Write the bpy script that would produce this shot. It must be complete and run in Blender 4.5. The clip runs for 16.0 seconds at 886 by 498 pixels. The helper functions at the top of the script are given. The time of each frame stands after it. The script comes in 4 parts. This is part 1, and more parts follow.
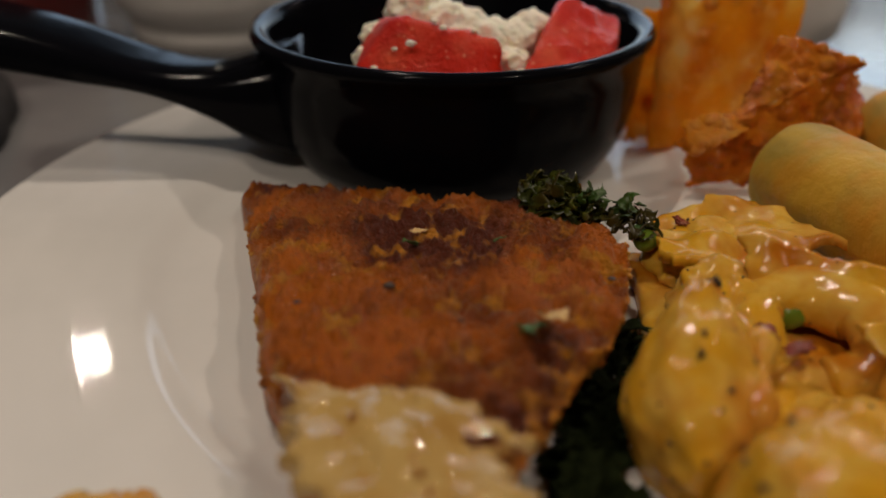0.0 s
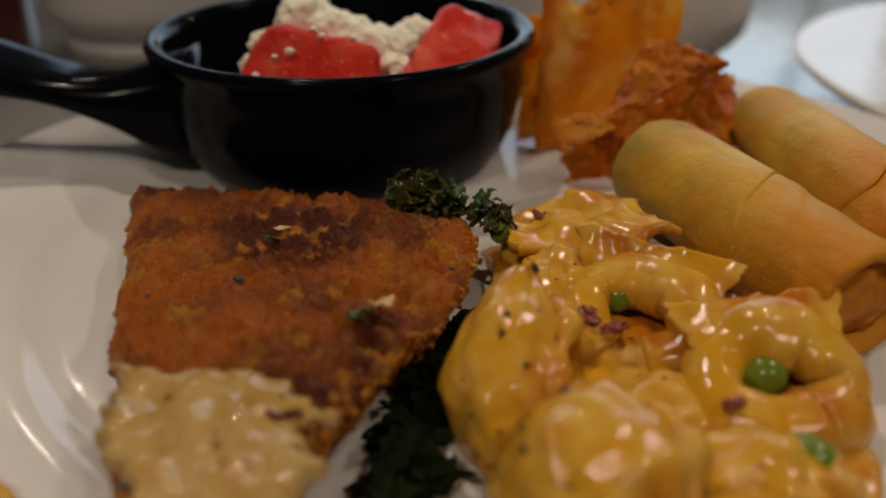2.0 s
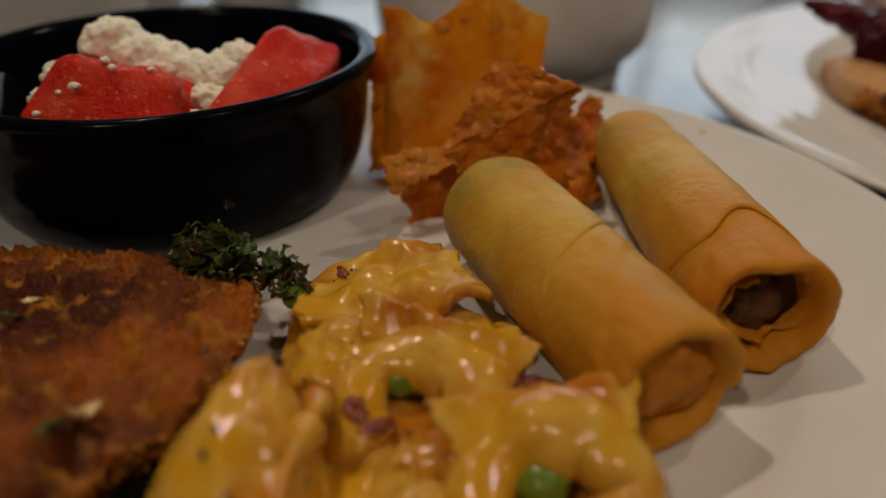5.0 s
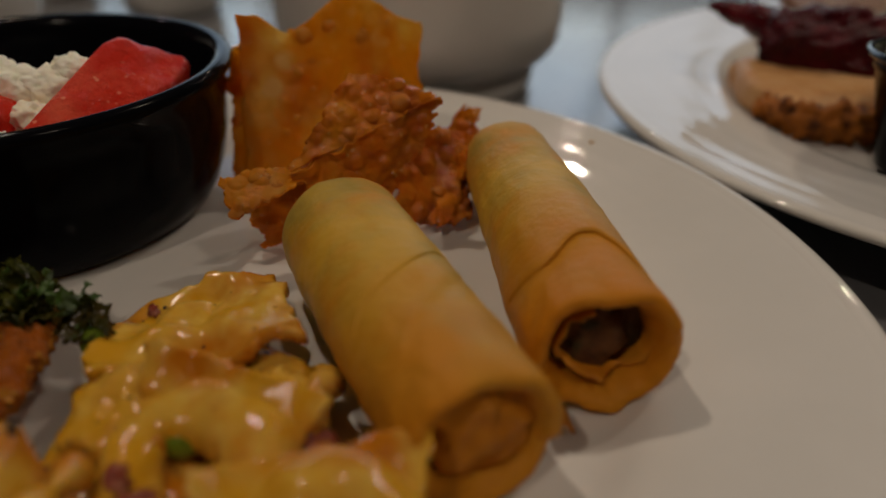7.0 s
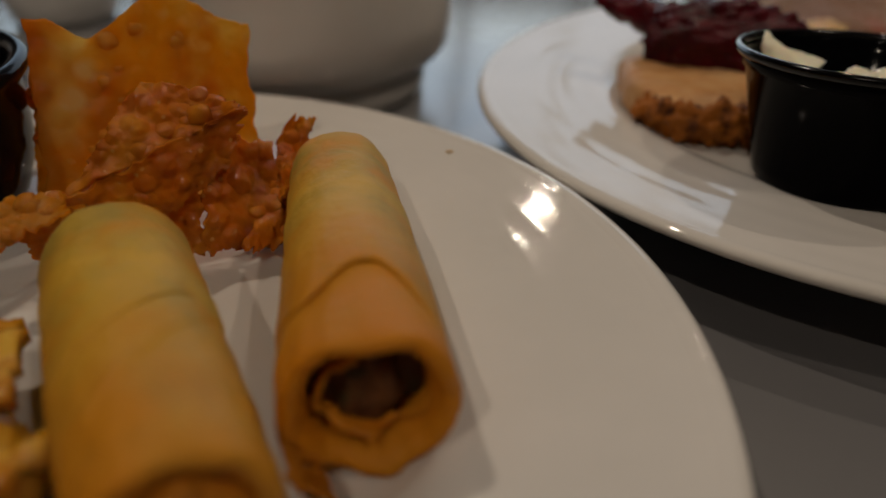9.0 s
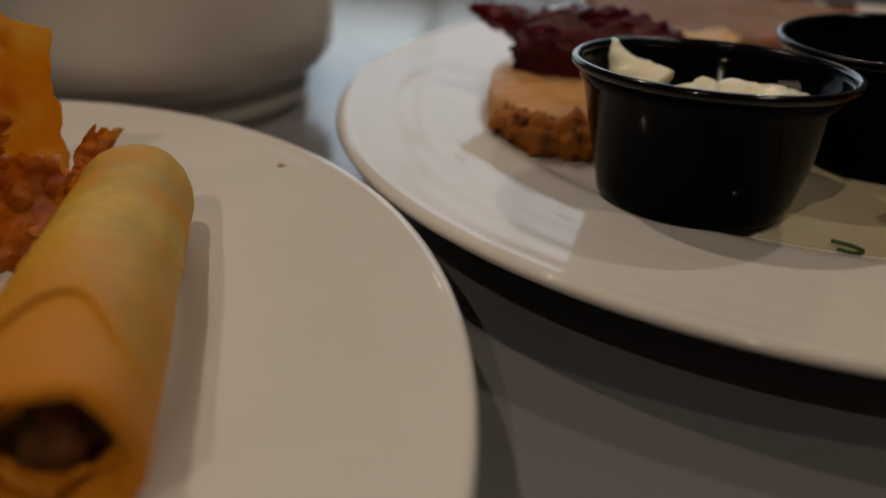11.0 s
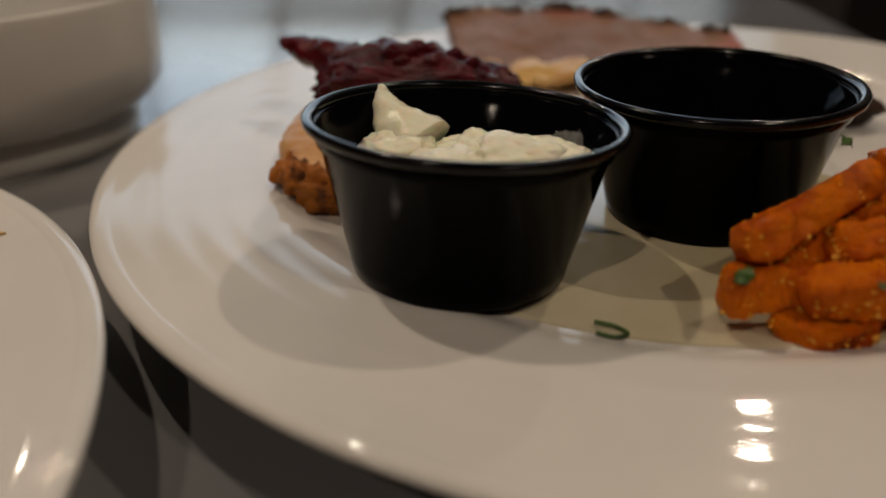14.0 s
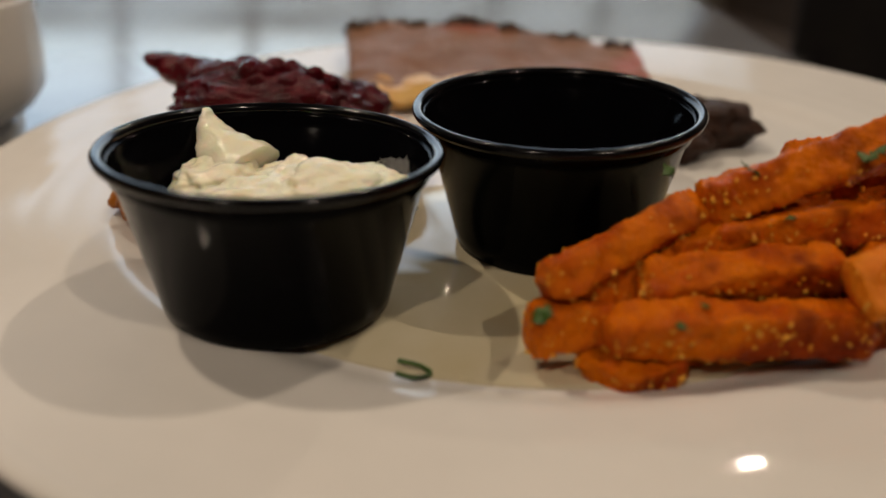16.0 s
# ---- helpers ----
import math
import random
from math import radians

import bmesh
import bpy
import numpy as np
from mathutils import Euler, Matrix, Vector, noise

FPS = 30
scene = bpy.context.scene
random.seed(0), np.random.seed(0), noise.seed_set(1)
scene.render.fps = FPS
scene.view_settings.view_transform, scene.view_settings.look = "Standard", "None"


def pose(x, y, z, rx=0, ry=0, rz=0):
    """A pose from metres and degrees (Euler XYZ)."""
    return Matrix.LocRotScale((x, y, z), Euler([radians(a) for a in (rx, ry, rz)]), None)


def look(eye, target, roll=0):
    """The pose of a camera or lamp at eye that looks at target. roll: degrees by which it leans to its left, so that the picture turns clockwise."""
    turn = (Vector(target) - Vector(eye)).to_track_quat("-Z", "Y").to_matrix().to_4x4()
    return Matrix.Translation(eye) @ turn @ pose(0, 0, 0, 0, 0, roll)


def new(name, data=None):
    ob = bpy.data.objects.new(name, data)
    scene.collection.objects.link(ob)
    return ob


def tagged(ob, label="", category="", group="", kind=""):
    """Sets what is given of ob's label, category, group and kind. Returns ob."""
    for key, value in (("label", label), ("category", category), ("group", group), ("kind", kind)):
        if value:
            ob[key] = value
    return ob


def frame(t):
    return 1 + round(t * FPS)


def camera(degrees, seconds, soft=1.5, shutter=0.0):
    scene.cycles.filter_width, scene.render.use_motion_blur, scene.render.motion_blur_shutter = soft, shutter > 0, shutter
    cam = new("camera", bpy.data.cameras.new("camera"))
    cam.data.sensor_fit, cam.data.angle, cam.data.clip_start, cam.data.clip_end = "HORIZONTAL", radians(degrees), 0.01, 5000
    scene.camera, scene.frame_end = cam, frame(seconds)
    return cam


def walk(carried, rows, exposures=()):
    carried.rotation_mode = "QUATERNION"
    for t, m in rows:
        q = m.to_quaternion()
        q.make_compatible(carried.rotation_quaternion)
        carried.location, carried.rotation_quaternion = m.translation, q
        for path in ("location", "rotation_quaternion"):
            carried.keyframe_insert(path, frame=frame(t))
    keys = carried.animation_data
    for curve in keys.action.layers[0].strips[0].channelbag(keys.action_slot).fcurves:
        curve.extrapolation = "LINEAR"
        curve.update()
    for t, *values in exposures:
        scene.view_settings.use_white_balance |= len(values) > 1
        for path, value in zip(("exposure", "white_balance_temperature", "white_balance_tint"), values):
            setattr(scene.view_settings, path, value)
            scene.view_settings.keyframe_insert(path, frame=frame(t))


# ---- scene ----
cam = camera(58.19, 16.0, 1.6)
# a small lens close to its subject: near and far go soft
cam.data.dof.use_dof = True
cam.data.dof.focus_distance = 0.168
cam.data.dof.aperture_fstop = 7.5

PATH = [
    (0.0, (0.0000, 0.0000, 0.1108), (0.0000, 0.1310, 0.0377), 0.02),
    (0.5, (0.0045, -0.0034, 0.1084), (0.0058, 0.1279, 0.0359), -0.12),
    (1.0, (0.0111, -0.0086, 0.1093), (0.0135, 0.1231, 0.0376), -0.30),
    (1.5, (0.0192, -0.0115, 0.1108), (0.0222, 0.1200, 0.0387), -0.24),
    (2.0, (0.0256, -0.0099, 0.1134), (0.0291, 0.1215, 0.0411), -0.44),
    (2.5, (0.0309, -0.0066, 0.1139), (0.0351, 0.1246, 0.0412), -0.36),
    (3.0, (0.0382, -0.0028, 0.1140), (0.0427, 0.1282, 0.0411), -0.51),
    (3.5, (0.0444, 0.0023, 0.1149), (0.0497, 0.1334, 0.0421), -0.72),
    (4.0, (0.0518, 0.0059, 0.1146), (0.0582, 0.1370, 0.0418), -0.73),
    (4.2, (0.0548, 0.0077, 0.1144), (0.0616, 0.1386, 0.0416), -0.79),
    (6.3, (0.0807, 0.0242, 0.1136), (0.0916, 0.1546, 0.0402), -0.67),
    (6.5, (0.0845, 0.0254, 0.1131), (0.0962, 0.1556, 0.0396), -0.75),
    (7.0, (0.0933, 0.0275, 0.1117), (0.1061, 0.1580, 0.0388), -0.94),
    (7.5, (0.1027, 0.0324, 0.1110), (0.1168, 0.1629, 0.0384), -1.17),
    (8.0, (0.1112, 0.0367, 0.1082), (0.1269, 0.1674, 0.0362), -1.35),
    (8.5, (0.1199, 0.0401, 0.1063), (0.1364, 0.1708, 0.0344), -1.52),
    (9.0, (0.1292, 0.0436, 0.1045), (0.1470, 0.1740, 0.0325), -1.56),
    (9.5, (0.1380, 0.0453, 0.1027), (0.1569, 0.1757, 0.0311), -1.55),
    (10.0, (0.1478, 0.0457, 0.1009), (0.1677, 0.1761, 0.0295), -1.24),
    (10.2, (0.1515, 0.0458, 0.1005), (0.1719, 0.1765, 0.0297), -1.01),
    (12.3, (0.1942, 0.0614, 0.0986), (0.2181, 0.1917, 0.0282), -1.10),
    (12.5, (0.1983, 0.0621, 0.0978), (0.2222, 0.1926, 0.0278), -1.13),
    (13.0, (0.2071, 0.0638, 0.0980), (0.2314, 0.1944, 0.0282), -1.21),
    (13.5, (0.2151, 0.0658, 0.0990), (0.2401, 0.1965, 0.0298), -1.17),
    (14.0, (0.2233, 0.0685, 0.1000), (0.2488, 0.1994, 0.0313), -1.11),
    (14.5, (0.2323, 0.0699, 0.1012), (0.2585, 0.2006, 0.0324), -1.17),
    (15.0, (0.2401, 0.0696, 0.1009), (0.2672, 0.2001, 0.0323), -0.95),
    (15.5, (0.2475, 0.0699, 0.1016), (0.2750, 0.2006, 0.0333), -0.80),
    (16.0, (0.2566, 0.0699, 0.1013), (0.2857, 0.2005, 0.0334), -0.43),
]

walk(cam, [(t, look(eye, target, roll)) for t, eye, target, roll in PATH],
     [(0.0, -0.12, 6150, 10), (2.0, -0.17, 6300, 10), (3.5, -0.20, 6550, 10), (6.5, -0.66, 6450, 10), (8.0, -0.82, 6400, 10), (10.0, -0.64, 6550, 10),
      (12.5, -0.65, 6600, 10), (14.0, -0.34, 6550, 10), (16.0, 0.05, 6550, 10)])

# ---- world and light ----
TABLE = 0.005       # height of the tabletop
WELL = 0.019        # height of the plates' inner floor
world = bpy.data.worlds.new("world")
scene.world = world
world.use_nodes = True
wn = world.node_tree
sky = wn.nodes.new("ShaderNodeTexSky")
sky.sky_type, sky.sun_disc = "NISHITA", False
sky.sun_elevation, sky.sun_rotation = radians(40), radians(20)
wn.links.new(sky.outputs[0], wn.nodes["Background"].inputs[0])
wn.nodes["Background"].inputs[1].default_value = 0.1


def area(name, m, sx, sy, watts, colour):
    d = bpy.data.lights.new(name, "AREA")
    d.shape, d.size, d.size_y, d.energy, d.color = "RECTANGLE", sx, sy, watts, colour
    ob = new(name, d)
    ob.matrix_world = m
    return ob


area("window_daylight", look((0.6, 4.12, 0.96), (0.3, 0.2, 0.0)), 4.2, 1.5, 21.0, (0.64, 0.83, 1.0))
# the last two, behind the camera, are unseen lamps added as front fill
for lx, ly, watts in ((-1.15, 2.65, 2.5), (0.80, 3.30, 9.0), (2.15, 2.75, 14.0), (-0.40, 0.9, 12.0), (1.35, 0.7, 10.0), (1.0, -0.9, 9.5), (-0.7, -1.0, 13.0)):
    d = bpy.data.lights.new("downlight_lamp", "AREA")
    d.shape, d.size, d.energy, d.color = "DISK", 0.055, watts, (1.0, 0.82, 0.64)
    new("downlight_lamp", d).matrix_world = look((lx, ly, 1.83), (lx, ly, 0))

# ---- materials ----


def mat(name, colour, rough=0.5, metal=0.0, second=None, scale=60.0, mix=(0.35, 0.65), detail=4.0, bump=0.0, bump_scale=None,
        spots=None, spot_scale=300.0, spot_size=0.25, sss=0.0, coat=0.0, rough2=None, trans=0.0, spec=0.5, thin=0.0, third=None, third_scale=15.0, third_mix=(0.45, 0.7), toast=None):
    """A principled material whose colour wanders between two tones at one scale, a third at a larger one, with flecks and relief."""
    m = bpy.data.materials.new(name)
    m.use_nodes = True
    nt = m.node_tree
    p = nt.nodes["Principled BSDF"]
    N, L = nt.nodes.new, nt.links.new
    p.inputs["Base Color"].default_value = (*colour, 1)
    p.inputs["Roughness"].default_value = rough
    p.inputs["Metallic"].default_value = metal
    p.inputs["Specular IOR Level"].default_value = spec
    p.inputs["Coat Weight"].default_value = coat
    p.inputs["Coat Roughness"].default_value = 0.08
    if sss:
        p.inputs["Subsurface Weight"].default_value = sss
        p.inputs["Subsurface Radius"].default_value = (0.006, 0.003, 0.0015)
        p.inputs["Subsurface Scale"].default_value = 0.6
    if trans:
        p.inputs["Transmission Weight"].default_value = trans
    co = N("ShaderNodeTexCoord").outputs["Object"]

    def noise_at(s, d=4.0, r=0.55):
        t = N("ShaderNodeTexNoise")
        t.inputs["Scale"].default_value, t.inputs["Detail"].default_value, t.inputs["Roughness"].default_value = s, d, r
        L(co, t.inputs["Vector"])
        return t.outputs["Fac"]

    def ramp(fac, lo, hi):
        r = N("ShaderNodeMapRange")
        r.inputs["From Min"].default_value, r.inputs["From Max"].default_value = lo, hi
        L(fac, r.inputs["Value"])
        return r.outputs["Result"]

    def blend(fac, a, b):
        x = N("ShaderNodeMix")
        x.data_type = "RGBA"
        L(fac, x.inputs[0])
        for sock, v in ((x.inputs[6], a), (x.inputs[7], b)):
            if isinstance(v, tuple):
                sock.default_value = (*v, 1)
            else:
                L(v, sock)
        return x.outputs[2]

    col = colour
    if second:
        col = blend(ramp(noise_at(scale, detail), *mix), colour, second)
    if third:
        col = blend(ramp(noise_at(third_scale, 3), *third_mix), col, third)
    if spots:
        v = N("ShaderNodeTexVoronoi")
        v.inputs["Scale"].default_value = spot_scale
        L(co, v.inputs["Vector"])
        mul = N("ShaderNodeMath")
        mul.operation = "MULTIPLY"
        L(ramp(v.outputs["Distance"], spot_size, spot_size * 0.6), mul.inputs[0])
        L(ramp(noise_at(spot_scale * 0.45, 2), 0.48, 0.6), mul.inputs[1])
        col = blend(mul.outputs[0], col, spots)
    if toast:
        # browned towards one end
        xyz = N("ShaderNodeSeparateXYZ")
        L(co, xyz.inputs[0])
        add = N("ShaderNodeMath")
        add.operation = "MULTIPLY_ADD"
        L(noise_at(45, 3), add.inputs[0])
        add.inputs[1].default_value = 0.05
        L(xyz.outputs[1], add.inputs[2])
        col = blend(ramp(add.outputs[0], toast[1], toast[2]), col, toast[0])
    if not isinstance(col, tuple):
        L(col, p.inputs["Base Color"])
    if rough2 is not None:
        mr = N("ShaderNodeMapRange")
        L(noise_at(scale * 0.7), mr.inputs["Value"])
        mr.inputs["From Min"].default_value, mr.inputs["From Max"].default_value = 0.35, 0.65
        mr.inputs["To Min"].default_value, mr.inputs["To Max"].default_value = rough, rough2
        L(mr.outputs["Result"], p.inputs["Roughness"])
    if bump:
        b = N("ShaderNodeBump")
        b.inputs["Strength"].default_value = 1.0
        b.inputs["Distance"].default_value = bump
        L(noise_at(bump_scale or scale * 2, 6, 0.6), b.inputs["Height"])
        L(b.outputs["Normal"], p.inputs["Normal"])
    if thin:
        # thin crisp sheets let light through
        tr = N("ShaderNodeBsdfTranslucent")
        if isinstance(col, tuple):
            tr.inputs["Color"].default_value = (*col, 1)
        else:
            L(col, tr.inputs["Color"])
        mx = N("ShaderNodeMixShader")
        mx.inputs[0].default_value = thin
        L(p.outputs[0], mx.inputs[1])
        L(tr.outputs[0], mx.inputs[2])
        L(mx.outputs[0], nt.nodes["Material Output"].inputs["Surface"])
    return m


CHINA = mat("china", (0.76, 0.735, 0.70), 0.055, second=(0.71, 0.69, 0.655), scale=25, spec=0.26)
STONEWARE = mat("black_stoneware", (0.0032, 0.0034, 0.0050), 0.09, second=(0.0042, 0.0042, 0.0058), scale=90, rough2=0.15, bump=0.00003, bump_scale=500, spec=0.055)
PLASTIC = mat("black_plastic", (0.0016, 0.0016, 0.0024), 0.06, second=(0.0022, 0.0022, 0.0030), scale=120, rough2=0.10, bump=0.00002, bump_scale=900, spec=0.032)
PLASTICRIM = mat("black_plastic_rim", (0.0012, 0.0012, 0.0018), 0.12, second=(0.0018, 0.0018, 0.0025), scale=120, rough2=0.18, spec=0.30)
LAMINATE = mat("grey_laminate", (0.20, 0.20, 0.205), 0.14, second=(0.26, 0.255, 0.25), scale=14, rough2=0.20, spec=1.0, bump=0.00002, bump_scale=700, third=(0.16, 0.16, 0.17), third_scale=4)
PLASTER = mat("plaster", (0.13, 0.11, 0.09), 0.85, second=(0.11, 0.095, 0.08), scale=5, bump=0.0005, bump_scale=80)
DARKWALL = mat("dark_panelling", (0.060, 0.042, 0.030), 0.6, second=(0.045, 0.030, 0.022), scale=8, bump=0.0004, bump_scale=60)
CEILING = mat("ceiling_paint", (0.20, 0.18, 0.16), 0.9, second=(0.18, 0.165, 0.15), scale=4)
FLOORING = mat("dark_flooring", (0.10, 0.075, 0.055), 0.5, second=(0.07, 0.05, 0.04), scale=9, bump=0.0004, bump_scale=60)
DARKWOOD = mat("dark_chair_finish", (0.012, 0.011, 0.012), 0.4, second=(0.02, 0.018, 0.017), scale=20, bump=0.0003, bump_scale=120)

# ---- building helpers ----
TILT = Euler((0.61, 0.93, 0.37)).to_matrix()


def fract(v, h=0.9, lac=2.0, octaves=3):
    """Fractal noise on a turned lattice, so that it lines up with nothing."""
    return noise.fractal(TILT @ v, h, lac, octaves)


def part(name, bm, material, parent=None, label="", smooth=True):
    me = bpy.data.meshes.new(name)
    bmesh.ops.recalc_face_normals(bm, faces=bm.faces)
    bm.to_mesh(me)
    bm.free()
    if smooth:
        me.polygons.foreach_set("use_smooth", [True] * len(me.polygons))
    me.materials.append(material)
    ob = new(name, me)
    ob.parent = parent
    return tagged(ob, label)


def thing(name, m, label, category, group="", kind=""):
    ob = new(name)
    ob.empty_display_size = 0.01
    ob.matrix_world = m
    return tagged(ob, label, category, group, kind)


def lathe(profile, seg=96, closed=False):
    """A turned body from (radius, height) pairs; a radius of 0 closes it on the axis."""
    bm = bmesh.new()
    rings = []
    for r, z in profile:
        if r < 1e-6:
            rings.append([bm.verts.new((0, 0, z))])
        else:
            rings.append([bm.verts.new((r * math.cos(a), r * math.sin(a), z)) for a in (2 * math.pi * k / seg for k in range(seg))])
    for a, b in zip(rings, rings[1:] + (rings[:1] if closed else [])):
        for k in range(seg):
            q = [a[k % len(a)], a[(k + 1) % len(a)], b[(k + 1) % len(b)], b[k % len(b)]]
            q = list(dict.fromkeys(q))
            if len(q) > 2:
                bm.faces.new(q)
    return bm


def curve_points(keys, n):
    """A smooth line through the keys (Catmull-Rom), as n points."""
    k = [Vector(v) for v in keys]
    k = [2 * k[0] - k[1], *k, 2 * k[-1] - k[-2]]
    out = []
    for i in range(n):
        s = i / (n - 1) * (len(k) - 3)
        j = min(int(s), len(k) - 4)
        u = s - j
        a, b, c, d = k[j:j + 4]
        out.append(0.5 * (2 * b + (c - a) * u + (2 * a - 5 * b + 4 * c - d) * u * u + (3 * b - a - 3 * c + d) * u ** 3))
    return out


def sweep(points, radii, seg=20, squash=1.0, wobble=0.0, freq=200.0, caps=True):
    """A tube along the points, with a radius at each; squash flattens it upwards; wobble roughens it."""
    bm = bmesh.new()
    rings = []
    n = len(points)
    for i, p in enumerate(points):
        t = (points[min(i + 1, n - 1)] - points[max(i - 1, 0)]).normalized()
        side = t.cross(Vector((0, 0, 1)))
        side = side.normalized() if side.length > 1e-4 else Vector((1, 0, 0))
        up = side.cross(t)
        ring = []
        for k in range(seg):
            a = 2 * math.pi * k / seg
            d = side * math.cos(a) + up * math.sin(a) * squash
            q = p + d * radii[i]
            if wobble:
                q += d * wobble * fract(q * freq, 1.0, 2.0, 3)
            ring.append(bm.verts.new(q))
        rings.append(ring)
    for a, b in zip(rings, rings[1:]):
        for k in range(seg):
            bm.faces.new((a[k], a[(k + 1) % seg], b[(k + 1) % seg], b[k]))
    if caps:
        for ring in (rings[0], rings[-1]):
            c = bm.verts.new(sum((v.co for v in ring), Vector()) / seg)
            for k in range(seg):
                bm.faces.new((ring[k], ring[(k + 1) % seg], c))
    return bm


def blob(size, centre=(0, 0, 0), sub=4, rough=0.2, freq=1.5, seed=0.0, turn=0.0, octaves=4):
    """A lump: a ball of three radii, pushed in and out by noise."""
    bm = bmesh.new()
    bmesh.ops.create_icosphere(bm, subdivisions=sub, radius=1.0)
    sh = Vector((seed * 3.7, seed * 1.3, seed * 2.1))
    rot = Matrix.Rotation(turn, 3, "Z")
    for v in bm.verts:
        n = fract(v.co * freq + sh, 0.9, 2.0, octaves)
        q = v.co * (1 + rough * n)
        v.co = rot @ Vector((q.x * size[0], q.y * size[1], q.z * size[2])) + Vector(centre)
    return bm


def box(sx, sy, sz, centre=(0, 0, 0), bevel=0.0, cuts=0):
    bm = bmesh.new()
    bmesh.ops.create_cube(bm, size=1.0)
    for v in bm.verts:
        v.co = Vector((v.co.x * sx + centre[0], v.co.y * sy + centre[1], v.co.z * sz + centre[2]))
    if bevel:
        bmesh.ops.bevel(bm, geom=list(bm.edges), offset=bevel, segments=3, profile=0.5, affect="EDGES")
    if cuts:
        bmesh.ops.subdivide_edges(bm, edges=list(bm.edges), cuts=cuts, use_grid_fill=True)
    return bm


# ---- the room ----
FLOOR_Z = TABLE - 0.75


def slab(name, x0, x1, y0, y1, z0, z1, material, label=""):
    ob = part(name, box(x1 - x0, y1 - y0, z1 - z0, ((x0 + x1) / 2, (y0 + y1) / 2, (z0 + z1) / 2)), material, smooth=False)
    return tagged(ob, label, kind="structure")


slab("floor", -2.2, 2.8, -2.0, 4.3, FLOOR_Z - 0.1, FLOOR_Z, FLOORING, "dark brown dining room floor")
slab("ceiling", -2.2, 2.8, -2.0, 4.3, 1.86, 1.96, CEILING, "pale plain ceiling")
slab("wall_south", -2.2, 2.8, -2.1, -2.0, FLOOR_Z, 1.86, DARKWALL, "plain dark brown panelled wall")
slab("wall_east", 2.8, 2.9, -2.1, 4.4, FLOOR_Z, 1.86, DARKWALL, "plain dark brown panelled wall")
slab("wall_west", -2.3, -2.2, -2.1, 4.4, FLOOR_Z, 1.86, DARKWALL, "plain dark brown panelled wall")
wall = slab("wall_north", -2.2, 2.8, 4.2, 4.3, FLOOR_Z, 0.16, PLASTER, "beige wall with a window")
for x0, x1, z0, z1 in ((-2.2, 2.8, 1.76, 1.86), (-2.2, -1.52, 0.16, 1.76), (2.72, 2.8, 0.16, 1.76)):
    part("wall_piece", box(x1 - x0, 0.1, z1 - z0, ((x0 + x1) / 2, 4.25, (z0 + z1) / 2)), PLASTER, wall, smooth=False)
FRAME = mat("window_frame_paint", (0.3, 0.29, 0.27), 0.4, second=(0.27, 0.26, 0.25), scale=12)
win = thing("window_1", pose(0.6, 4.10, 0.96), "window with grey upright mullions", "window", kind="structure")
for k in range(8):
    part("mullion", box(0.05, 0.03, 1.60, (-2.08 + 4.16 / 7 * k, -0.03, 0), 0.004), FRAME, win)
for z in (-0.775, 0.775):
    part("rail", box(4.08, 0.03, 0.06, (0, -0.065, z), 0.004), FRAME, win)

# ---- table ----
table = thing("dining_table", pose(0, 0, FLOOR_Z, 0, 0, -13), "grey laminate dining table with a rounded edge", "table")
part("tabletop", box(1.24, 1.30, 0.03, (-0.208, 0.13, 0.735), 0.006), LAMINATE, table, "grey laminate top")
for x, y in ((-0.76, -0.44), (0.34, -0.44), (-0.76, 0.70), (0.34, 0.70)):
    part("leg", box(0.05, 0.05, 0.72, (x, y, 0.36), 0.004), DARKWOOD, table)


# ---- plates ----
def plate_profile():
    z = lambda h: h - TABLE
    p = [(0, z(WELL)), (0.06, z(WELL)), (0.090, z(WELL)), (0.0975, z(WELL + 0.00005)), (0.0995, z(WELL + 0.0002)), (0.1010, z(WELL + 0.0005)), (0.1025, z(WELL + 0.0010)), (0.1042, z(WELL + 0.0018)), (0.1058, z(WELL + 0.0025)), (0.1072, z(WELL + 0.0030)), (0.1084, z(WELL + 0.0033)), (0.1096, z(WELL + 0.00350))]
    # raised rings run round the rim
    for k in range(60):
        r = 0.111 + 0.0355 * k / 59
        ridge = 0.000028 * math.cos((r - 0.111) / 0.0355 * 2 * math.pi * 4.5) * (1.0 if r > 0.113 else 0.3)
        p.append((r, z(WELL + 0.0036 + 0.0026 * (k / 59) + ridge)))
    p += [(0.1480, z(0.0256)), (0.1496, z(0.0254)), (0.1506, z(0.0248)), (0.1509, z(0.0239)), (0.1504, z(0.0230)), (0.1490, z(0.0223)), (0.1465, z(0.0217)),
          (0.130, z(0.0190)), (0.110, z(0.0152)), (0.100, z(0.0110)), (0.096, z(0.0065)), (0.094, z(TABLE)), (0.090, z(TABLE)), (0.087, z(0.0085)), (0, z(0.0085))]
    return p


first = thing("dinner_plate", pose(0.0391, 0.1687, TABLE), "white china plate laden with fried fish, pasta and rolls", "plate", "dinner plates")
part("dish", lathe(plate_profile(), 192), CHINA, first)
second_plate = thing("dinner_plate", pose(0.3249, 0.2682, TABLE), "white china plate laden with roast meats and fries", "plate", "dinner plates")
part("dish", lathe(plate_profile(), 192), CHINA, second_plate)

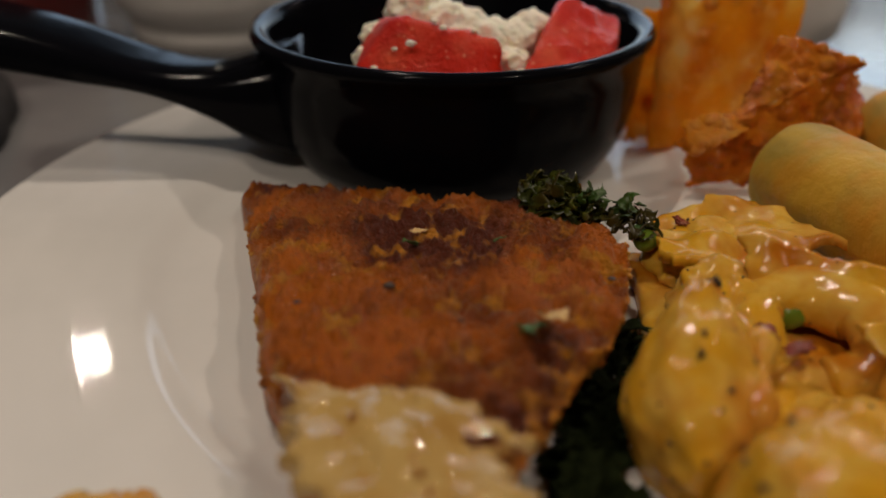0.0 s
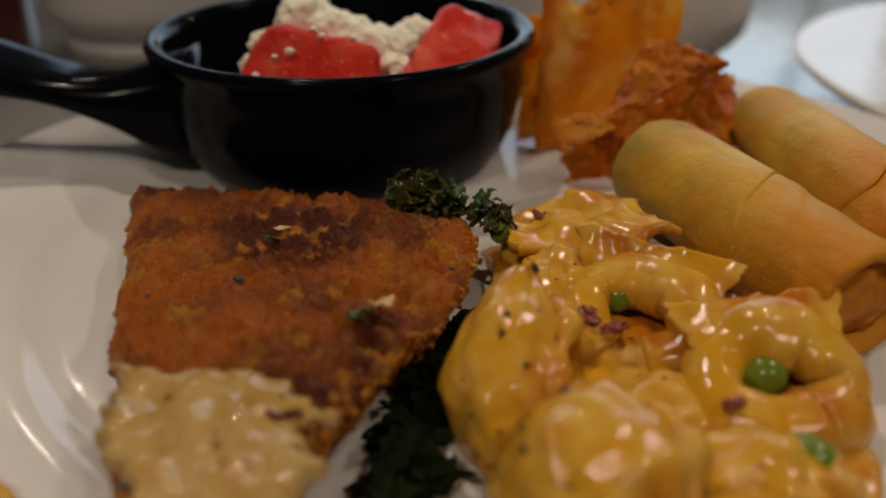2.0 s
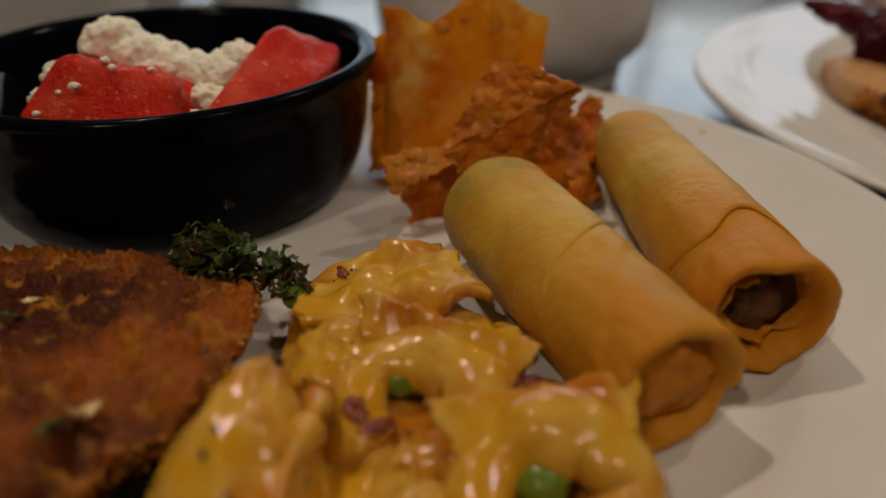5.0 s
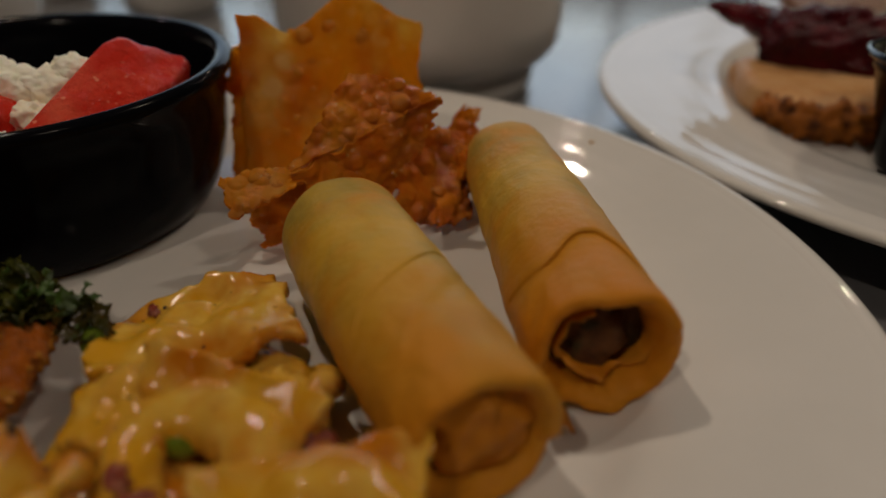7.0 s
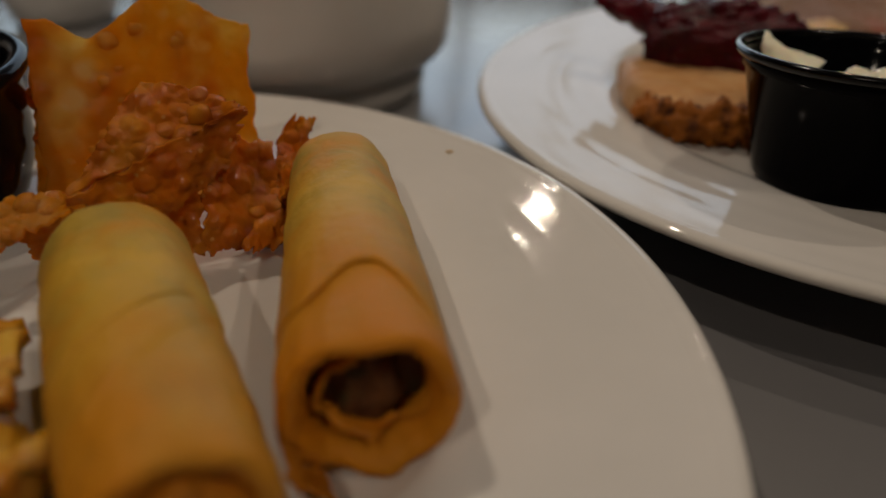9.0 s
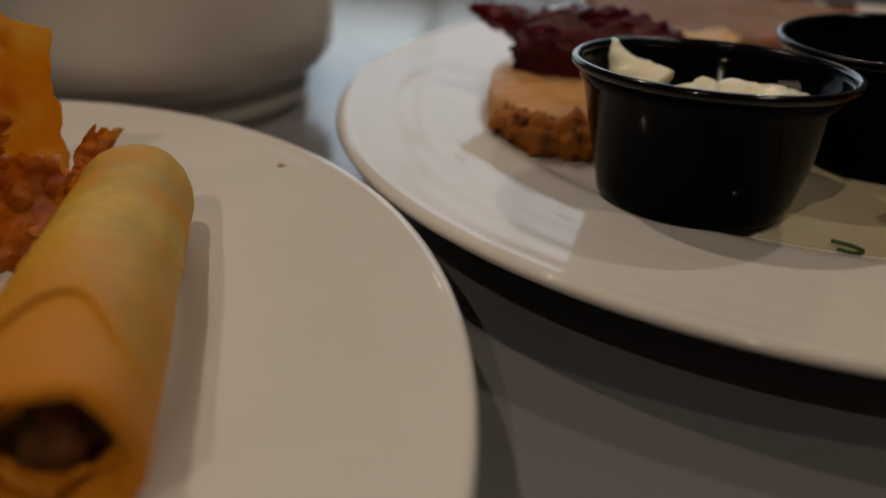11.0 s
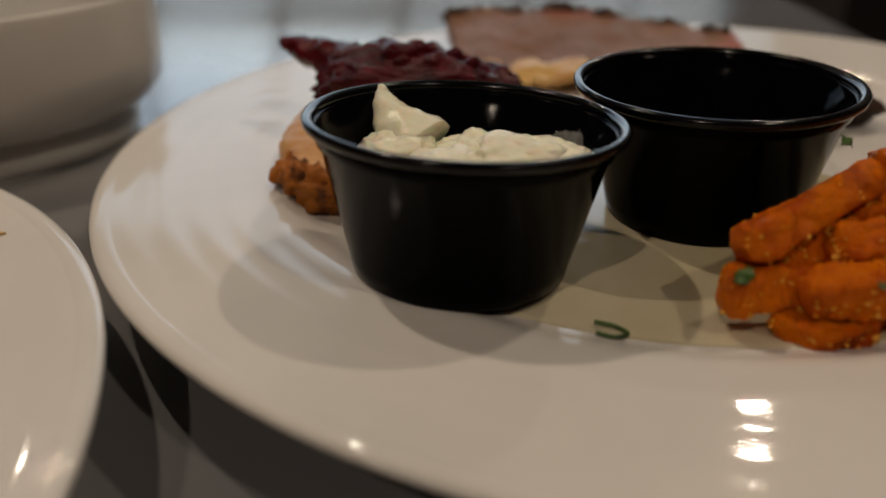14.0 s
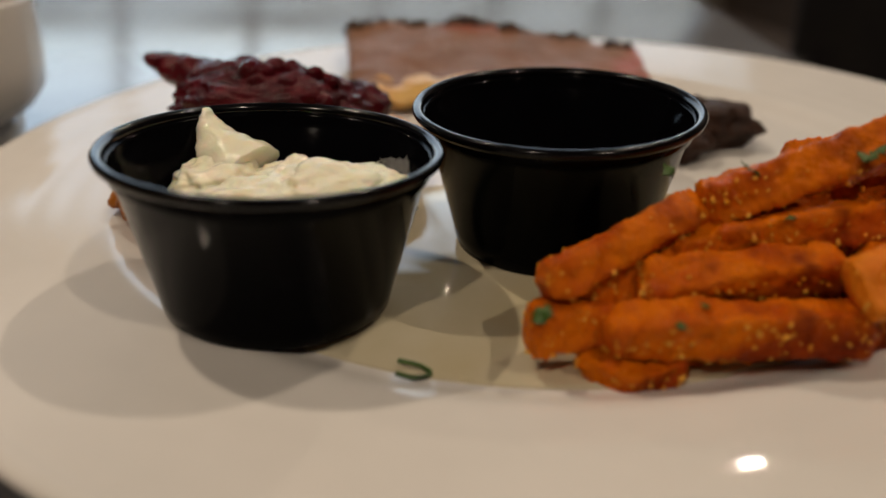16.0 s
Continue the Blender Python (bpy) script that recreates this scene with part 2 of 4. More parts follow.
# ---- white soup cup behind ----
cup_white = thing("soup_cup", pose(0.1188, 0.3747, TABLE), "thick white china soup cup on a stepped foot", "cup")
part("bowl", lathe([(0, 0.0115), (0.0500, 0.0115), (0.0508, 0.0120), (0.0560, 0.0150), (0.0600, 0.0205), (0.0612, 0.030), (0.0614, 0.048),
                    (0.0618, 0.0505), (0.0612, 0.0518), (0.0596, 0.0515), (0.0590, 0.049), (0.0588, 0.030), (0.056, 0.020), (0.046, 0.014), (0, 0.013)], 128), CHINA, cup_white)
part("foot", lathe([(0, 0.004), (0.043, 0.004), (0.045, 0), (0.0475, 0), (0.0490, 0.003), (0.0499, 0.0113), (0, 0.0113)], 128), CHINA, cup_white, "stepped white foot ring")


# ---- black portion cups ----
def portion_cup(m, label):
    c = thing("portion_cup", m, label, "sauce cup", "black portion cups")
    part("cup_wall", lathe([(0, 0.0012), (0.0190, 0.0012), (0.0198, 0.0), (0.0212, 0.0), (0.0222, 0.0010), (0.0228, 0.004), (0.0284, 0.0268), (0.0292, 0.0272), (0.0297, 0.0294), (0.0293, 0.0306),
                            (0.0288, 0.0296), (0.0286, 0.0280), (0.0278, 0.0272), (0.0222, 0.0045), (0.0212, 0.0022), (0, 0.0020)], 128), PLASTIC, c)
    part("rim", lathe([(0.0296, 0.0298), (0.0308, 0.0298), (0.0315, 0.0305), (0.0317, 0.0313), (0.0313, 0.0319), (0.0305, 0.0321), (0.0297, 0.0317), (0.0292, 0.0308)], 128, True), PLASTICRIM, c, "rolled black plastic rim")
    return c


def tilted(x, y, z, tx, ty):
    n = Vector((-tx, -ty, 1)).normalized()
    return Matrix.Translation((x, y, z)) @ Vector((0, 0, 1)).rotation_difference(n).to_matrix().to_4x4()


cup_a_pose = tilted(0.2567 + 0.068 * -0.0316, 0.2136 + 0.046 * -0.0316, 0.0522 - 0.0315, -0.068, -0.046)
portion_cup(cup_a_pose, "black plastic portion cup holding white horseradish cream")
portion_cup(pose(0.3179, 0.2293, WELL + 0.0002), "empty black plastic portion cup on the plate")

# ---- small black skillet ----
skillet = thing("mini_skillet", pose(0.0026, 0.2321, WELL + 0.0003), "glossy black stoneware mini skillet holding watermelon and feta", "skillet")
K = 0.0574
part("bowl", lathe([(0, 0.001), (0.0405, 0.001), (0.0415, 0), (0.0445, 0), (0.0470, 0.0012), (0.0498, 0.0055), (0.0522, 0.0115), (0.0538, 0.019), (0.0546, 0.028), (0.0554, 0.0332), (K - 0.0004, 0.0352), (K, 0.0366),
                    (K - 0.0006, 0.0380), (K - 0.0022, 0.0385), (K - 0.0045, 0.0378), (K - 0.0056, 0.0355), (0.0508, 0.030), (0.049, 0.020), (0.044, 0.010), (0.036, 0.006), (0, 0.0055)], 128), STONEWARE, skillet)

# the handle: thick where it meets the bowl, thinning and rising outwards
def handle_mesh():
    secs = [(-0.040, 0.0228, 0.0540, 0.0205, 0.0175), (-0.051, 0.0215, 0.0513, 0.0245, 0.0162), (-0.064, 0.0195, 0.0488, 0.0340, 0.0146), (-0.080, 0.0185, 0.0505, 0.0415, 0.0140), (-0.100, 0.0175, 0.0580, 0.0455, 0.0155),
            (-0.120, 0.0170, 0.0640, 0.0495, 0.0165), (-0.140, 0.0165, 0.0685, 0.0540, 0.0160), (-0.152, 0.0163, 0.0700, 0.0570, 0.0125), (-0.158, 0.0162, 0.0688, 0.0600, 0.0065)]
    bm = bmesh.new()
    rings = []
    fine = curve_points([(x, 0.2 + y, t) for x, y, t, b, w in secs], 40)
    low = curve_points([(x, b, w) for x, y, t, b, w in secs], 40)
    for a, c in zip(fine, low):
        ring = []
        for k in range(32):
            g = 2 * math.pi * k / 32
            cx, cz = math.cos(g), math.sin(g)
            ox = math.copysign(abs(cx) ** 0.75, cx) * c.z
            oz = math.copysign(abs(cz) ** 0.75, cz) * (a.z - c.y) / 2
            dish = -0.0008 * max(0, cz) * (1 - abs(cx)) * min(1, max(0, (-0.06 - a.x) / 0.03))
            ring.append(bm.verts.new((a.x - 0.0026, a.y + ox - 0.2321, (a.z + c.y) / 2 + oz + dish - WELL - 0.0003)))
        rings.append(ring)
    for p, q in zip(rings, rings[1:]):
        for k in range(32):
            bm.faces.new((p[k], p[(k + 1) % 32], q[(k + 1) % 32], q[k]))
    bm.faces.new(rings[-1])
    bm.faces.new(rings[0][::-1])
    return bm


part("handle", handle_mesh(), STONEWARE, skillet, "black stoneware handle with a shallow groove")

# ---- food materials ----
CRUST = mat("fried_crust", (0.55, 0.145, 0.006), 0.20, second=(0.115, 0.019, 0.003), scale=38, mix=(0.43, 0.60), detail=9.0, third=(0.62, 0.25, 0.015), third_scale=150, third_mix=(0.54, 0.68), bump=0.0016, bump_scale=1500, rough2=0.36, spec=0.36)
GRAVY = mat("cream_gravy", (0.47, 0.285, 0.080), 0.05, second=(0.54, 0.365, 0.130), scale=110, third=(0.38, 0.19, 0.035), third_scale=70, third_mix=(0.54, 0.74), bump=0.00018, bump_scale=200, spec=0.6)
PASTA = mat("sauced_pasta", (0.64, 0.325, 0.016), 0.09, second=(0.75, 0.505, 0.110), scale=90, mix=(0.40, 0.66), detail=5.0, third=(0.52, 0.175, 0.006), third_scale=58, third_mix=(0.46, 0.67), spots=(0.10, 0.035, 0.015), spot_scale=300, spot_size=0.13, bump=0.00022, bump_scale=190, rough2=0.20, spec=0.34, sss=0.15)
ROLLSKIN = mat("fried_wrapper", (0.68, 0.415, 0.046), 0.40, second=(0.42, 0.290, 0.050), scale=52, mix=(0.36, 0.62), detail=7.0, third=(0.64, 0.29, 0.018), third_scale=65, third_mix=(0.46, 0.68), bump=0.00045, bump_scale=420, rough2=0.55, spec=0.18, toast=((0.60, 0.215, 0.007), 0.030, -0.022))
ROLLEDGE = mat("fried_wrapper_edge", (0.62, 0.25, 0.016), 0.40, second=(0.50, 0.17, 0.008), scale=120, bump=0.0002, bump_scale=900, spec=0.2)
FILLING = mat("roll_filling", (0.055, 0.020, 0.008), 0.45, second=(0.15, 0.06, 0.02), scale=300, bump=0.0006, bump_scale=700, third=(0.03, 0.03, 0.01), third_scale=220, spec=0.2)
WONTON = mat("fried_wonton", (0.90, 0.46, 0.025), 0.18, second=(0.96, 0.70, 0.18), scale=48, mix=(0.42, 0.62), third=(0.74, 0.24, 0.006), third_scale=36, third_mix=(0.47, 0.64), bump=0.0004, bump_scale=420, spots=(0.97, 0.78, 0.32), spot_scale=125, spot_size=0.46, spec=0.36, rough2=0.32, thin=0.72)
WONTONPALE = mat("pale_wonton_blister", (0.92, 0.58, 0.10), 0.20, second=(0.90, 0.46, 0.035), scale=140, bump=0.0003, bump_scale=600, spec=0.4, rough2=0.30, thin=0.55)
WONTONDARK = mat("dark_fried_wonton", (0.70, 0.185, 0.005), 0.12, second=(0.80, 0.34, 0.020), scale=95, third=(0.36, 0.055, 0.003), third_scale=60, third_mix=(0.46, 0.66), bump=0.0005, bump_scale=480, spots=(0.82, 0.44, 0.08), spot_scale=330, spot_size=0.20, spec=0.42, rough2=0.22, thin=0.36)
WONTONPUFF = mat("brown_wonton_blister", (0.72, 0.25, 0.015), 0.14, second=(0.82, 0.42, 0.060), scale=150, third=(0.44, 0.11, 0.008), third_scale=90, bump=0.0003, bump_scale=700, spec=0.42, rough2=0.24, thin=0.30)
MELON = mat("watermelon_flesh", (0.68, 0.024, 0.009), 0.15, second=(0.82, 0.13, 0.055), scale=70, mix=(0.46, 0.76), detail=9.0, third=(0.46, 0.008, 0.004), third_scale=60, third_mix=(0.50, 0.72), spots=(0.86, 0.24, 0.13), spot_scale=420, spot_size=0.26, bump=0.0010, bump_scale=620, spec=0.12, rough2=0.40)
FETA = mat("feta", (0.97, 0.94, 0.80), 0.55, second=(0.96, 0.90, 0.71), scale=100, bump=0.00015, bump_scale=700, spec=0.22, sss=0.15)
CREAM = mat("horseradish_cream", (0.94, 0.91, 0.74), 0.18, second=(0.93, 0.87, 0.64), scale=140, bump=0.0002, bump_scale=500, spec=0.4, sss=0.3)
FRY = mat("sweet_potato_fry", (0.74, 0.170, 0.001), 0.24, second=(0.48, 0.068, 0.001), scale=110, mix=(0.40, 0.62), detail=7.0, third=(0.22, 0.024, 0.001), third_scale=80, third_mix=(0.50, 0.66), bump=0.0010, bump_scale=900, spec=0.14, rough2=0.38)
FRYPALE = mat("pale_sweet_potato_fry", (0.80, 0.25, 0.015), 0.38, second=(0.74, 0.18, 0.004), scale=110, bump=0.0005, bump_scale=600, spec=0.2)
TURKEY = mat("turkey_meat", (0.68, 0.40, 0.18), 0.4, second=(0.62, 0.30, 0.11), scale=110, third=(0.72, 0.46, 0.24), third_scale=45, bump=0.0004, bump_scale=500, spec=0.18)
TURKEYCRUST = mat("roasted_crust", (0.44, 0.14, 0.012), 0.45, second=(0.10, 0.025, 0.005), scale=170, mix=(0.48, 0.64), bump=0.0008, bump_scale=600, spec=0.3)
CRANBERRY = mat("cranberry_sauce", (0.050, 0.003, 0.006), 0.20, second=(0.12, 0.005, 0.010), scale=170, third=(0.018, 0.002, 0.004), third_scale=90, bump=0.0006, bump_scale=420, spec=0.20)
BEEF = mat("roast_beef", (0.20, 0.100, 0.052), 0.40, second=(0.26, 0.130, 0.072), scale=75, detail=6.0, third=(0.42, 0.10, 0.075), third_scale=26, third_mix=(0.60, 0.78), bump=0.0005, bump_scale=400, spec=0.15)
BEEFCRUST = mat("beef_crust", (0.022, 0.010, 0.007), 0.5, second=(0.05, 0.020, 0.010), scale=200, bump=0.0008, bump_scale=500, spec=0.25)
FAT = mat("beef_fat", (0.66, 0.40, 0.12), 0.3, second=(0.70, 0.48, 0.22), scale=90, third=(0.56, 0.22, 0.06), third_scale=50, spec=0.2)
HERB = mat("parsley", (0.045, 0.090, 0.010), 0.4, second=(0.06, 0.14, 0.02), scale=250, third=(0.02, 0.03, 0.008), third_scale=150)
DARKHERB = mat("fried_parsley", (0.028, 0.034, 0.004), 0.22, second=(0.090, 0.098, 0.010), scale=260, mix=(0.48, 0.68), third=(0.050, 0.026, 0.005), third_scale=130, spec=0.4)
# leaf green taken nearly to black: the gap's shade is in this colour
SHADEGREENS = mat("greens_gap_shade", (0.007, 0.010, 0.003), 0.8, second=(0.014, 0.019, 0.005), scale=200, spec=0.05)
PEA = mat("green_pea", (0.14, 0.215, 0.014), 0.22, second=(0.19, 0.25, 0.030), scale=170, spec=0.4, sss=0.2)
BACON = mat("bacon", (0.26, 0.050, 0.022), 0.25, second=(0.12, 0.016, 0.008), scale=260, third=(0.42, 0.16, 0.08), third_scale=200, spec=0.35)
PEPPER = mat("black_pepper", (0.02, 0.014, 0.01), 0.5, second=(0.06, 0.03, 0.015), scale=900)
FILM = mat("clear_film", (0.8, 0.8, 0.8), 0.08, second=(0.75, 0.75, 0.75), scale=60, trans=0.85)
GARLIC = mat("toasted_garlic", (0.66, 0.46, 0.20), 0.35, second=(0.6, 0.36, 0.12), scale=300)
CRUMB = mat("pale_seasoning", (0.86, 0.48, 0.07), 0.4, second=(0.78, 0.30, 0.015), scale=500, spec=0.3)
CRUSTCRUMB = mat("crust_crumb", (0.46, 0.15, 0.010), 0.3, second=(0.20, 0.045, 0.004), scale=240, third=(0.58, 0.28, 0.03), third_scale=330, spec=0.25)


def scatter(bm, count, sizes, seed, flat=0.7, up=-0.2, where=None):
    """Little crumbs strewn over the faces of bm that do not look down, as a new bmesh."""
    r = random.Random(seed)
    bm.normal_update()
    pool = [f for f in bm.faces if f.normal.z > up and len(f.verts) < 6 and (where is None or where(f.calc_center_median()))]
    out = bmesh.new()
    for _ in range(count):
        f = r.choice(pool)
        c = f.calc_center_median()
        size = r.uniform(*sizes) * (1 if r.random() > 0.15 else 1.6)
        res = bmesh.ops.create_icosphere(out, subdivisions=1, radius=size, matrix=Matrix.Translation(c) @ Euler((r.uniform(0, 6), r.uniform(0, 6), r.uniform(0, 6))).to_matrix().to_4x4() @ Matrix.Diagonal((1, flat, flat * 0.9, 1)))
        for v in res["verts"]:
            v.co += Vector((r.uniform(-1, 1), r.uniform(-1, 1), r.uniform(-1, 1))) * size * 0.28
    return out


def plate_height(x, y, c=(0.0391, 0.1687)):
    """The height of a plate's upper face."""
    r = math.hypot(x - c[0], y - c[1])
    if r < 0.100:
        return WELL
    if r < 0.107:
        return WELL + 0.0033 * (r - 0.100) / 0.007
    if r < 0.111:
        return WELL + 0.0033 + 0.0003 * (r - 0.107) / 0.004
    return WELL + 0.0036 + 0.0026 * min(1, (r - 0.111) / 0.0355)


def loaf(rows, under, nu=90, nv=80, power=0.32, lumps=(0.0012, 110), grain=(0.0005, 420), seed=0.0, edge_power=8, undercut=0.0, ragged=0.0016):
    """A slab of food: rows of (left x, right x, y left, y right, top z) from far to near; its sides round over to the surface under it."""
    bm = bmesh.new()
    a = curve_points([(r[0], r[2], 0) for r in rows], nv)
    b = curve_points([(r[1], r[3], 0) for r in rows], nv)
    zt = curve_points([(r[4], 0, 0) for r in rows], nv)
    sh = Vector((seed * 5.1, seed * 2.3, seed))
    grid = []
    for j in range(nv):
        v = j / (nv - 1)
        fade = max(0.0, 1 - abs(2 * v - 1) ** edge_power) ** 0.5
        line = []
        for i in range(nu):
            k = 2 * i / (nu - 1) - 1
            n = 2 / power
            if abs(k) <= 0.84:
                h = k / 0.84 * 0.975
                sz = (1 - abs(h) ** n) ** (1 / n)
            else:
                sz = (1 - 0.975 ** n) ** (1 / n) * max(0.0, 1 - (abs(k) - 0.84) / 0.16)
                h = math.copysign((1 - sz ** n) ** (1 / n), k)
            p = a[j].lerp(b[j], 0.5 + 0.5 * h * (1 - (undercut * (1 - sz) if h > 0 else 0)))
            rag = ragged * fract(Vector((v * 9, h * 1.2, 3)) + sh, 0.9, 2.0, 4) * abs(h) ** 3
            p = p + (b[j] - a[j]).normalized() * rag
            y_rag = 0.0022 * fract(Vector((h * 4, v, 7)) + sh, 0.9, 2.0, 4) * (abs(2 * v - 1) ** 6)
            base = under(p.x, p.y) + 0.0002
            q = Vector((p.x, p.y + y_rag, base + (zt[j].x - base) * sz * fade))
            k = (0.3 + 0.7 * sz) * min(1, fade * 1.5)
            q.z = max(base, q.z + k * (lumps[0] * fract(q * lumps[1] + sh, 0.9, 2.0, 3) + grain[0] * fract(q * grain[1] + sh, 0.8, 2.1, 3)))
            line.append(bm.verts.new(q))
        grid.append(line)
    for p, q in zip(grid, grid[1:]):
        for i in range(nu - 1):
            bm.faces.new((p[i], p[i + 1], q[i + 1], q[i]))
    rim = [ln[0] for ln in grid] + grid[-1][1:-1] + [ln[-1] for ln in reversed(grid)] + grid[0][-2:0:-1]
    bm.faces.new(rim)
    return bm


def sheet_grid(corners, nu=50, nv=40, wave=(0.002, 60), grain=(0.0006, 250), bubbles=0.0, bubble_scale=150, top_edge=None, rag=0.0012, bend=0.0, seed=0.0):
    """The middle points of a crumpled sheet between four corners (a b along the top, d c along the foot), and its facing."""
    A, B, C, D = [Vector(c) for c in corners]
    n0 = (B - A).cross(D - A).normalized()
    if n0.y > 0:
        n0 = -n0
    sh = Vector((seed * 3.3, seed, seed * 1.7))
    P = []
    for j in range(nv):
        v = j / (nv - 1)
        line = []
        for i in range(nu):
            u = i / (nu - 1)
            uu = u + rag / max((B - A).length, 1e-3) * fract(Vector((v * 6, 2 if u > 0.5 else 9, 1)) + sh, 0.9, 2, 4) * abs(2 * u - 1) ** 2
            vv = v + rag / max((D - A).length, 1e-3) * fract(Vector((u * 6, 5 if v > 0.5 else 1, 4)) + sh, 0.9, 2, 4) * abs(2 * v - 1) ** 2
            if top_edge:
                vv -= top_edge(u) * (1 - v)
            p = A.lerp(B, uu).lerp(D.lerp(C, uu), vv)
            d = wave[0] * fract(p * wave[1] + sh, 0.9, 2, 2) + grain[0] * fract(p * grain[1] + sh, 0.8, 2, 3)
            if bubbles:
                f1 = noise.voronoi(p * bubble_scale + sh)[0][0]
                d += bubbles * max(0.0, 1 - (f1 / 0.55) ** 2)
            d += bend * math.sin(math.pi * u)
            line.append(p + n0 * d)
        P.append(line)
    return P, n0


def sheet(corners, thick, nu=50, nv=40, **kw):
    """A thin crumpled sheet with two faces and an edge."""
    P, n0 = sheet_grid(corners, nu, nv, **kw)
    bm = bmesh.new()
    lay = []
    for s in (0.5, -0.5):
        lay.append([[bm.verts.new(q + n0 * thick * s) for q in line] for line in P])
    for g in lay:
        for p, q in zip(g, g[1:]):
            for i in range(nu - 1):
                bm.faces.new((p[i], p[i + 1], q[i + 1], q[i]))
    rims = [[ln[0] for ln in g] + g[-1][1:-1] + [ln[-1] for ln in reversed(g)] + g[0][-2:0:-1] for g in lay]
    m = len(rims[0])
    for k in range(m):
        bm.faces.new((rims[0][k], rims[0][(k + 1) % m], rims[1][(k + 1) % m], rims[1][k]))
    return bm


def solid(name, bm, material, label, category, group="", kind=""):
    """A thing that is a single mesh, its origin set at its foot."""
    lo = Vector((sum(v.co.x for v in bm.verts) / len(bm.verts), sum(v.co.y for v in bm.verts) / len(bm.verts), min(v.co.z for v in bm.verts)))
    for v in bm.verts:
        v.co -= lo
    ob = part(name, bm, material)
    ob.location = lo
    return tagged(ob, label, category, group, kind)


def merge(*bms):
    out = bms[0]
    for b in bms[1:]:
        me = bpy.data.meshes.new("tmp")
        b.to_mesh(me)
        b.free()
        out.from_mesh(me)
        bpy.data.meshes.remove(me)
    return out


def moved(bm, m):
    bmesh.ops.transform(bm, matrix=m, verts=bm.verts)
    return bm


def leaf(size, seed):
    """A small torn, curled leaf piece."""
    r = random.Random(seed)
    s = size
    return sheet(((-s, s * 0.6, 0), (s, s * 0.5, r.uniform(-0.4, 0.4) * s), (s * 0.7, -s * 0.6, 0), (-s * 0.8, -s * 0.5, r.uniform(-0.3, 0.5) * s)), s * 0.12, 9, 7, wave=(s * 0.5, 0.9 / s), grain=(s * 0.1, 3 / s), rag=s * 0.5, seed=seed)


# ---- fried fish with gravy ----
FISH_ROWS = [(-0.0510, 0.0340, 0.1870, 0.1700, 0.0292), (-0.0465, 0.0385, 0.1690, 0.1570, 0.0318), (-0.0400, 0.0425, 0.1437, 0.1400, 0.0333), (-0.0318, 0.0345, 0.1138, 0.1130, 0.0352), (-0.0232, 0.0190, 0.0904, 0.0900, 0.0366), (-0.0165, 0.0095, 0.0710, 0.0740, 0.0370), (-0.0120, 0.0030, 0.0560, 0.0570, 0.0352)]
fish = thing("fried_fish_fillet", pose(-0.005, 0.115, WELL), "golden brown pan-fried fish fillet topped with cream gravy", "fried fish")
to_fish = pose(0.005, -0.115, -WELL)
fillet = moved(loaf(FISH_ROWS, plate_height, 230, 270, 0.30, (0.0028, 120), (0.0017, 520), 1.0, undercut=0.5), to_fish)
crumbs = scatter(fillet, 1800, (0.00022, 0.00080), 3, where=lambda c: c.z > 0.008)
part("fillet", fillet, CRUST, fish)
tagged(part("crumb_coating", crumbs, CRUSTCRUMB, fish, "golden and brown crust crumbs"), kind="stuff")
GRAVY_ROWS = [(-0.0215, 0.0035, 0.0945, 0.0905, 0.0372), (-0.0225, 0.0065, 0.0880, 0.0850, 0.0384), (-0.0195, 0.0085, 0.0780, 0.0770, 0.0388), (-0.0165, 0.0070, 0.0690, 0.0690, 0.0388), (-0.0135, 0.0045, 0.0590, 0.0600, 0.0372), (-0.0125, 0.0020, 0.0540, 0.0545, 0.0350)]
part("gravy", moved(loaf(GRAVY_ROWS, lambda x, y: 0.0345, 110, 110, 0.34, (0.0016, 100), (0.0002, 300), 4.0, 10, ragged=0.006), to_fish), GRAVY, fish, "glossy pale cream gravy")

# ---- cheese-filled pasta in cream sauce ----
TG = "pieces of filled pasta"


def ring_pasta(centre, R, r, lean, turn, seed, open_to=0.0, label="glossy yellow filled pasta ring in cream sauce"):
    """A filled pasta pinched into a ring, thick at the front, with a thin flared flap at the back."""
    t = thing("tortellini", pose(*centre), label, "pasta", TG)
    m = Euler((radians(lean), 0, radians(turn))).to_matrix()
    pts, rad = [], []
    n = 56
    for k in range(n):
        a = open_to + (2 * math.pi - 2 * open_to) * k / (n - 1)
        wob = 1 + 0.14 * noise.noise(Vector((math.cos(a) * 1.3, math.sin(a) * 1.3, seed)))
        pts.append(m @ Vector((R * wob * math.sin(a), -R * wob * math.cos(a) * 0.85, 0.0012 * math.sin(2 * a + seed))))
        rad.append(r * (0.78 + 0.3 * math.cos(a) ** 2 + 0.18 * noise.noise(Vector((a * 1.1, seed, 2)))))
    body = sweep(pts, rad, 28, 0.9, 0.0017, 75)
    flecks = scatter(body, 14, (0.00025, 0.0006), int(seed * 11), 0.5, 0.0)
    part("body", body, PASTA, t)
    tagged(part("pepper", flecks, PEPPER, t, "black pepper flecks"), kind="stuff")
    f = 1.55 * R
    part("flap", moved(sheet(((-f, f * 0.95, 0.004), (f, f * 0.95, 0.003), (f * 0.75, f * 0.25, 0), (-f * 0.75, f * 0.25, 0)), 0.0017, 40, 18, wave=(0.0030, 85), grain=(0.0001, 300), rag=0.0016, seed=seed), m.to_4x4()), PASTA, t)
    return t


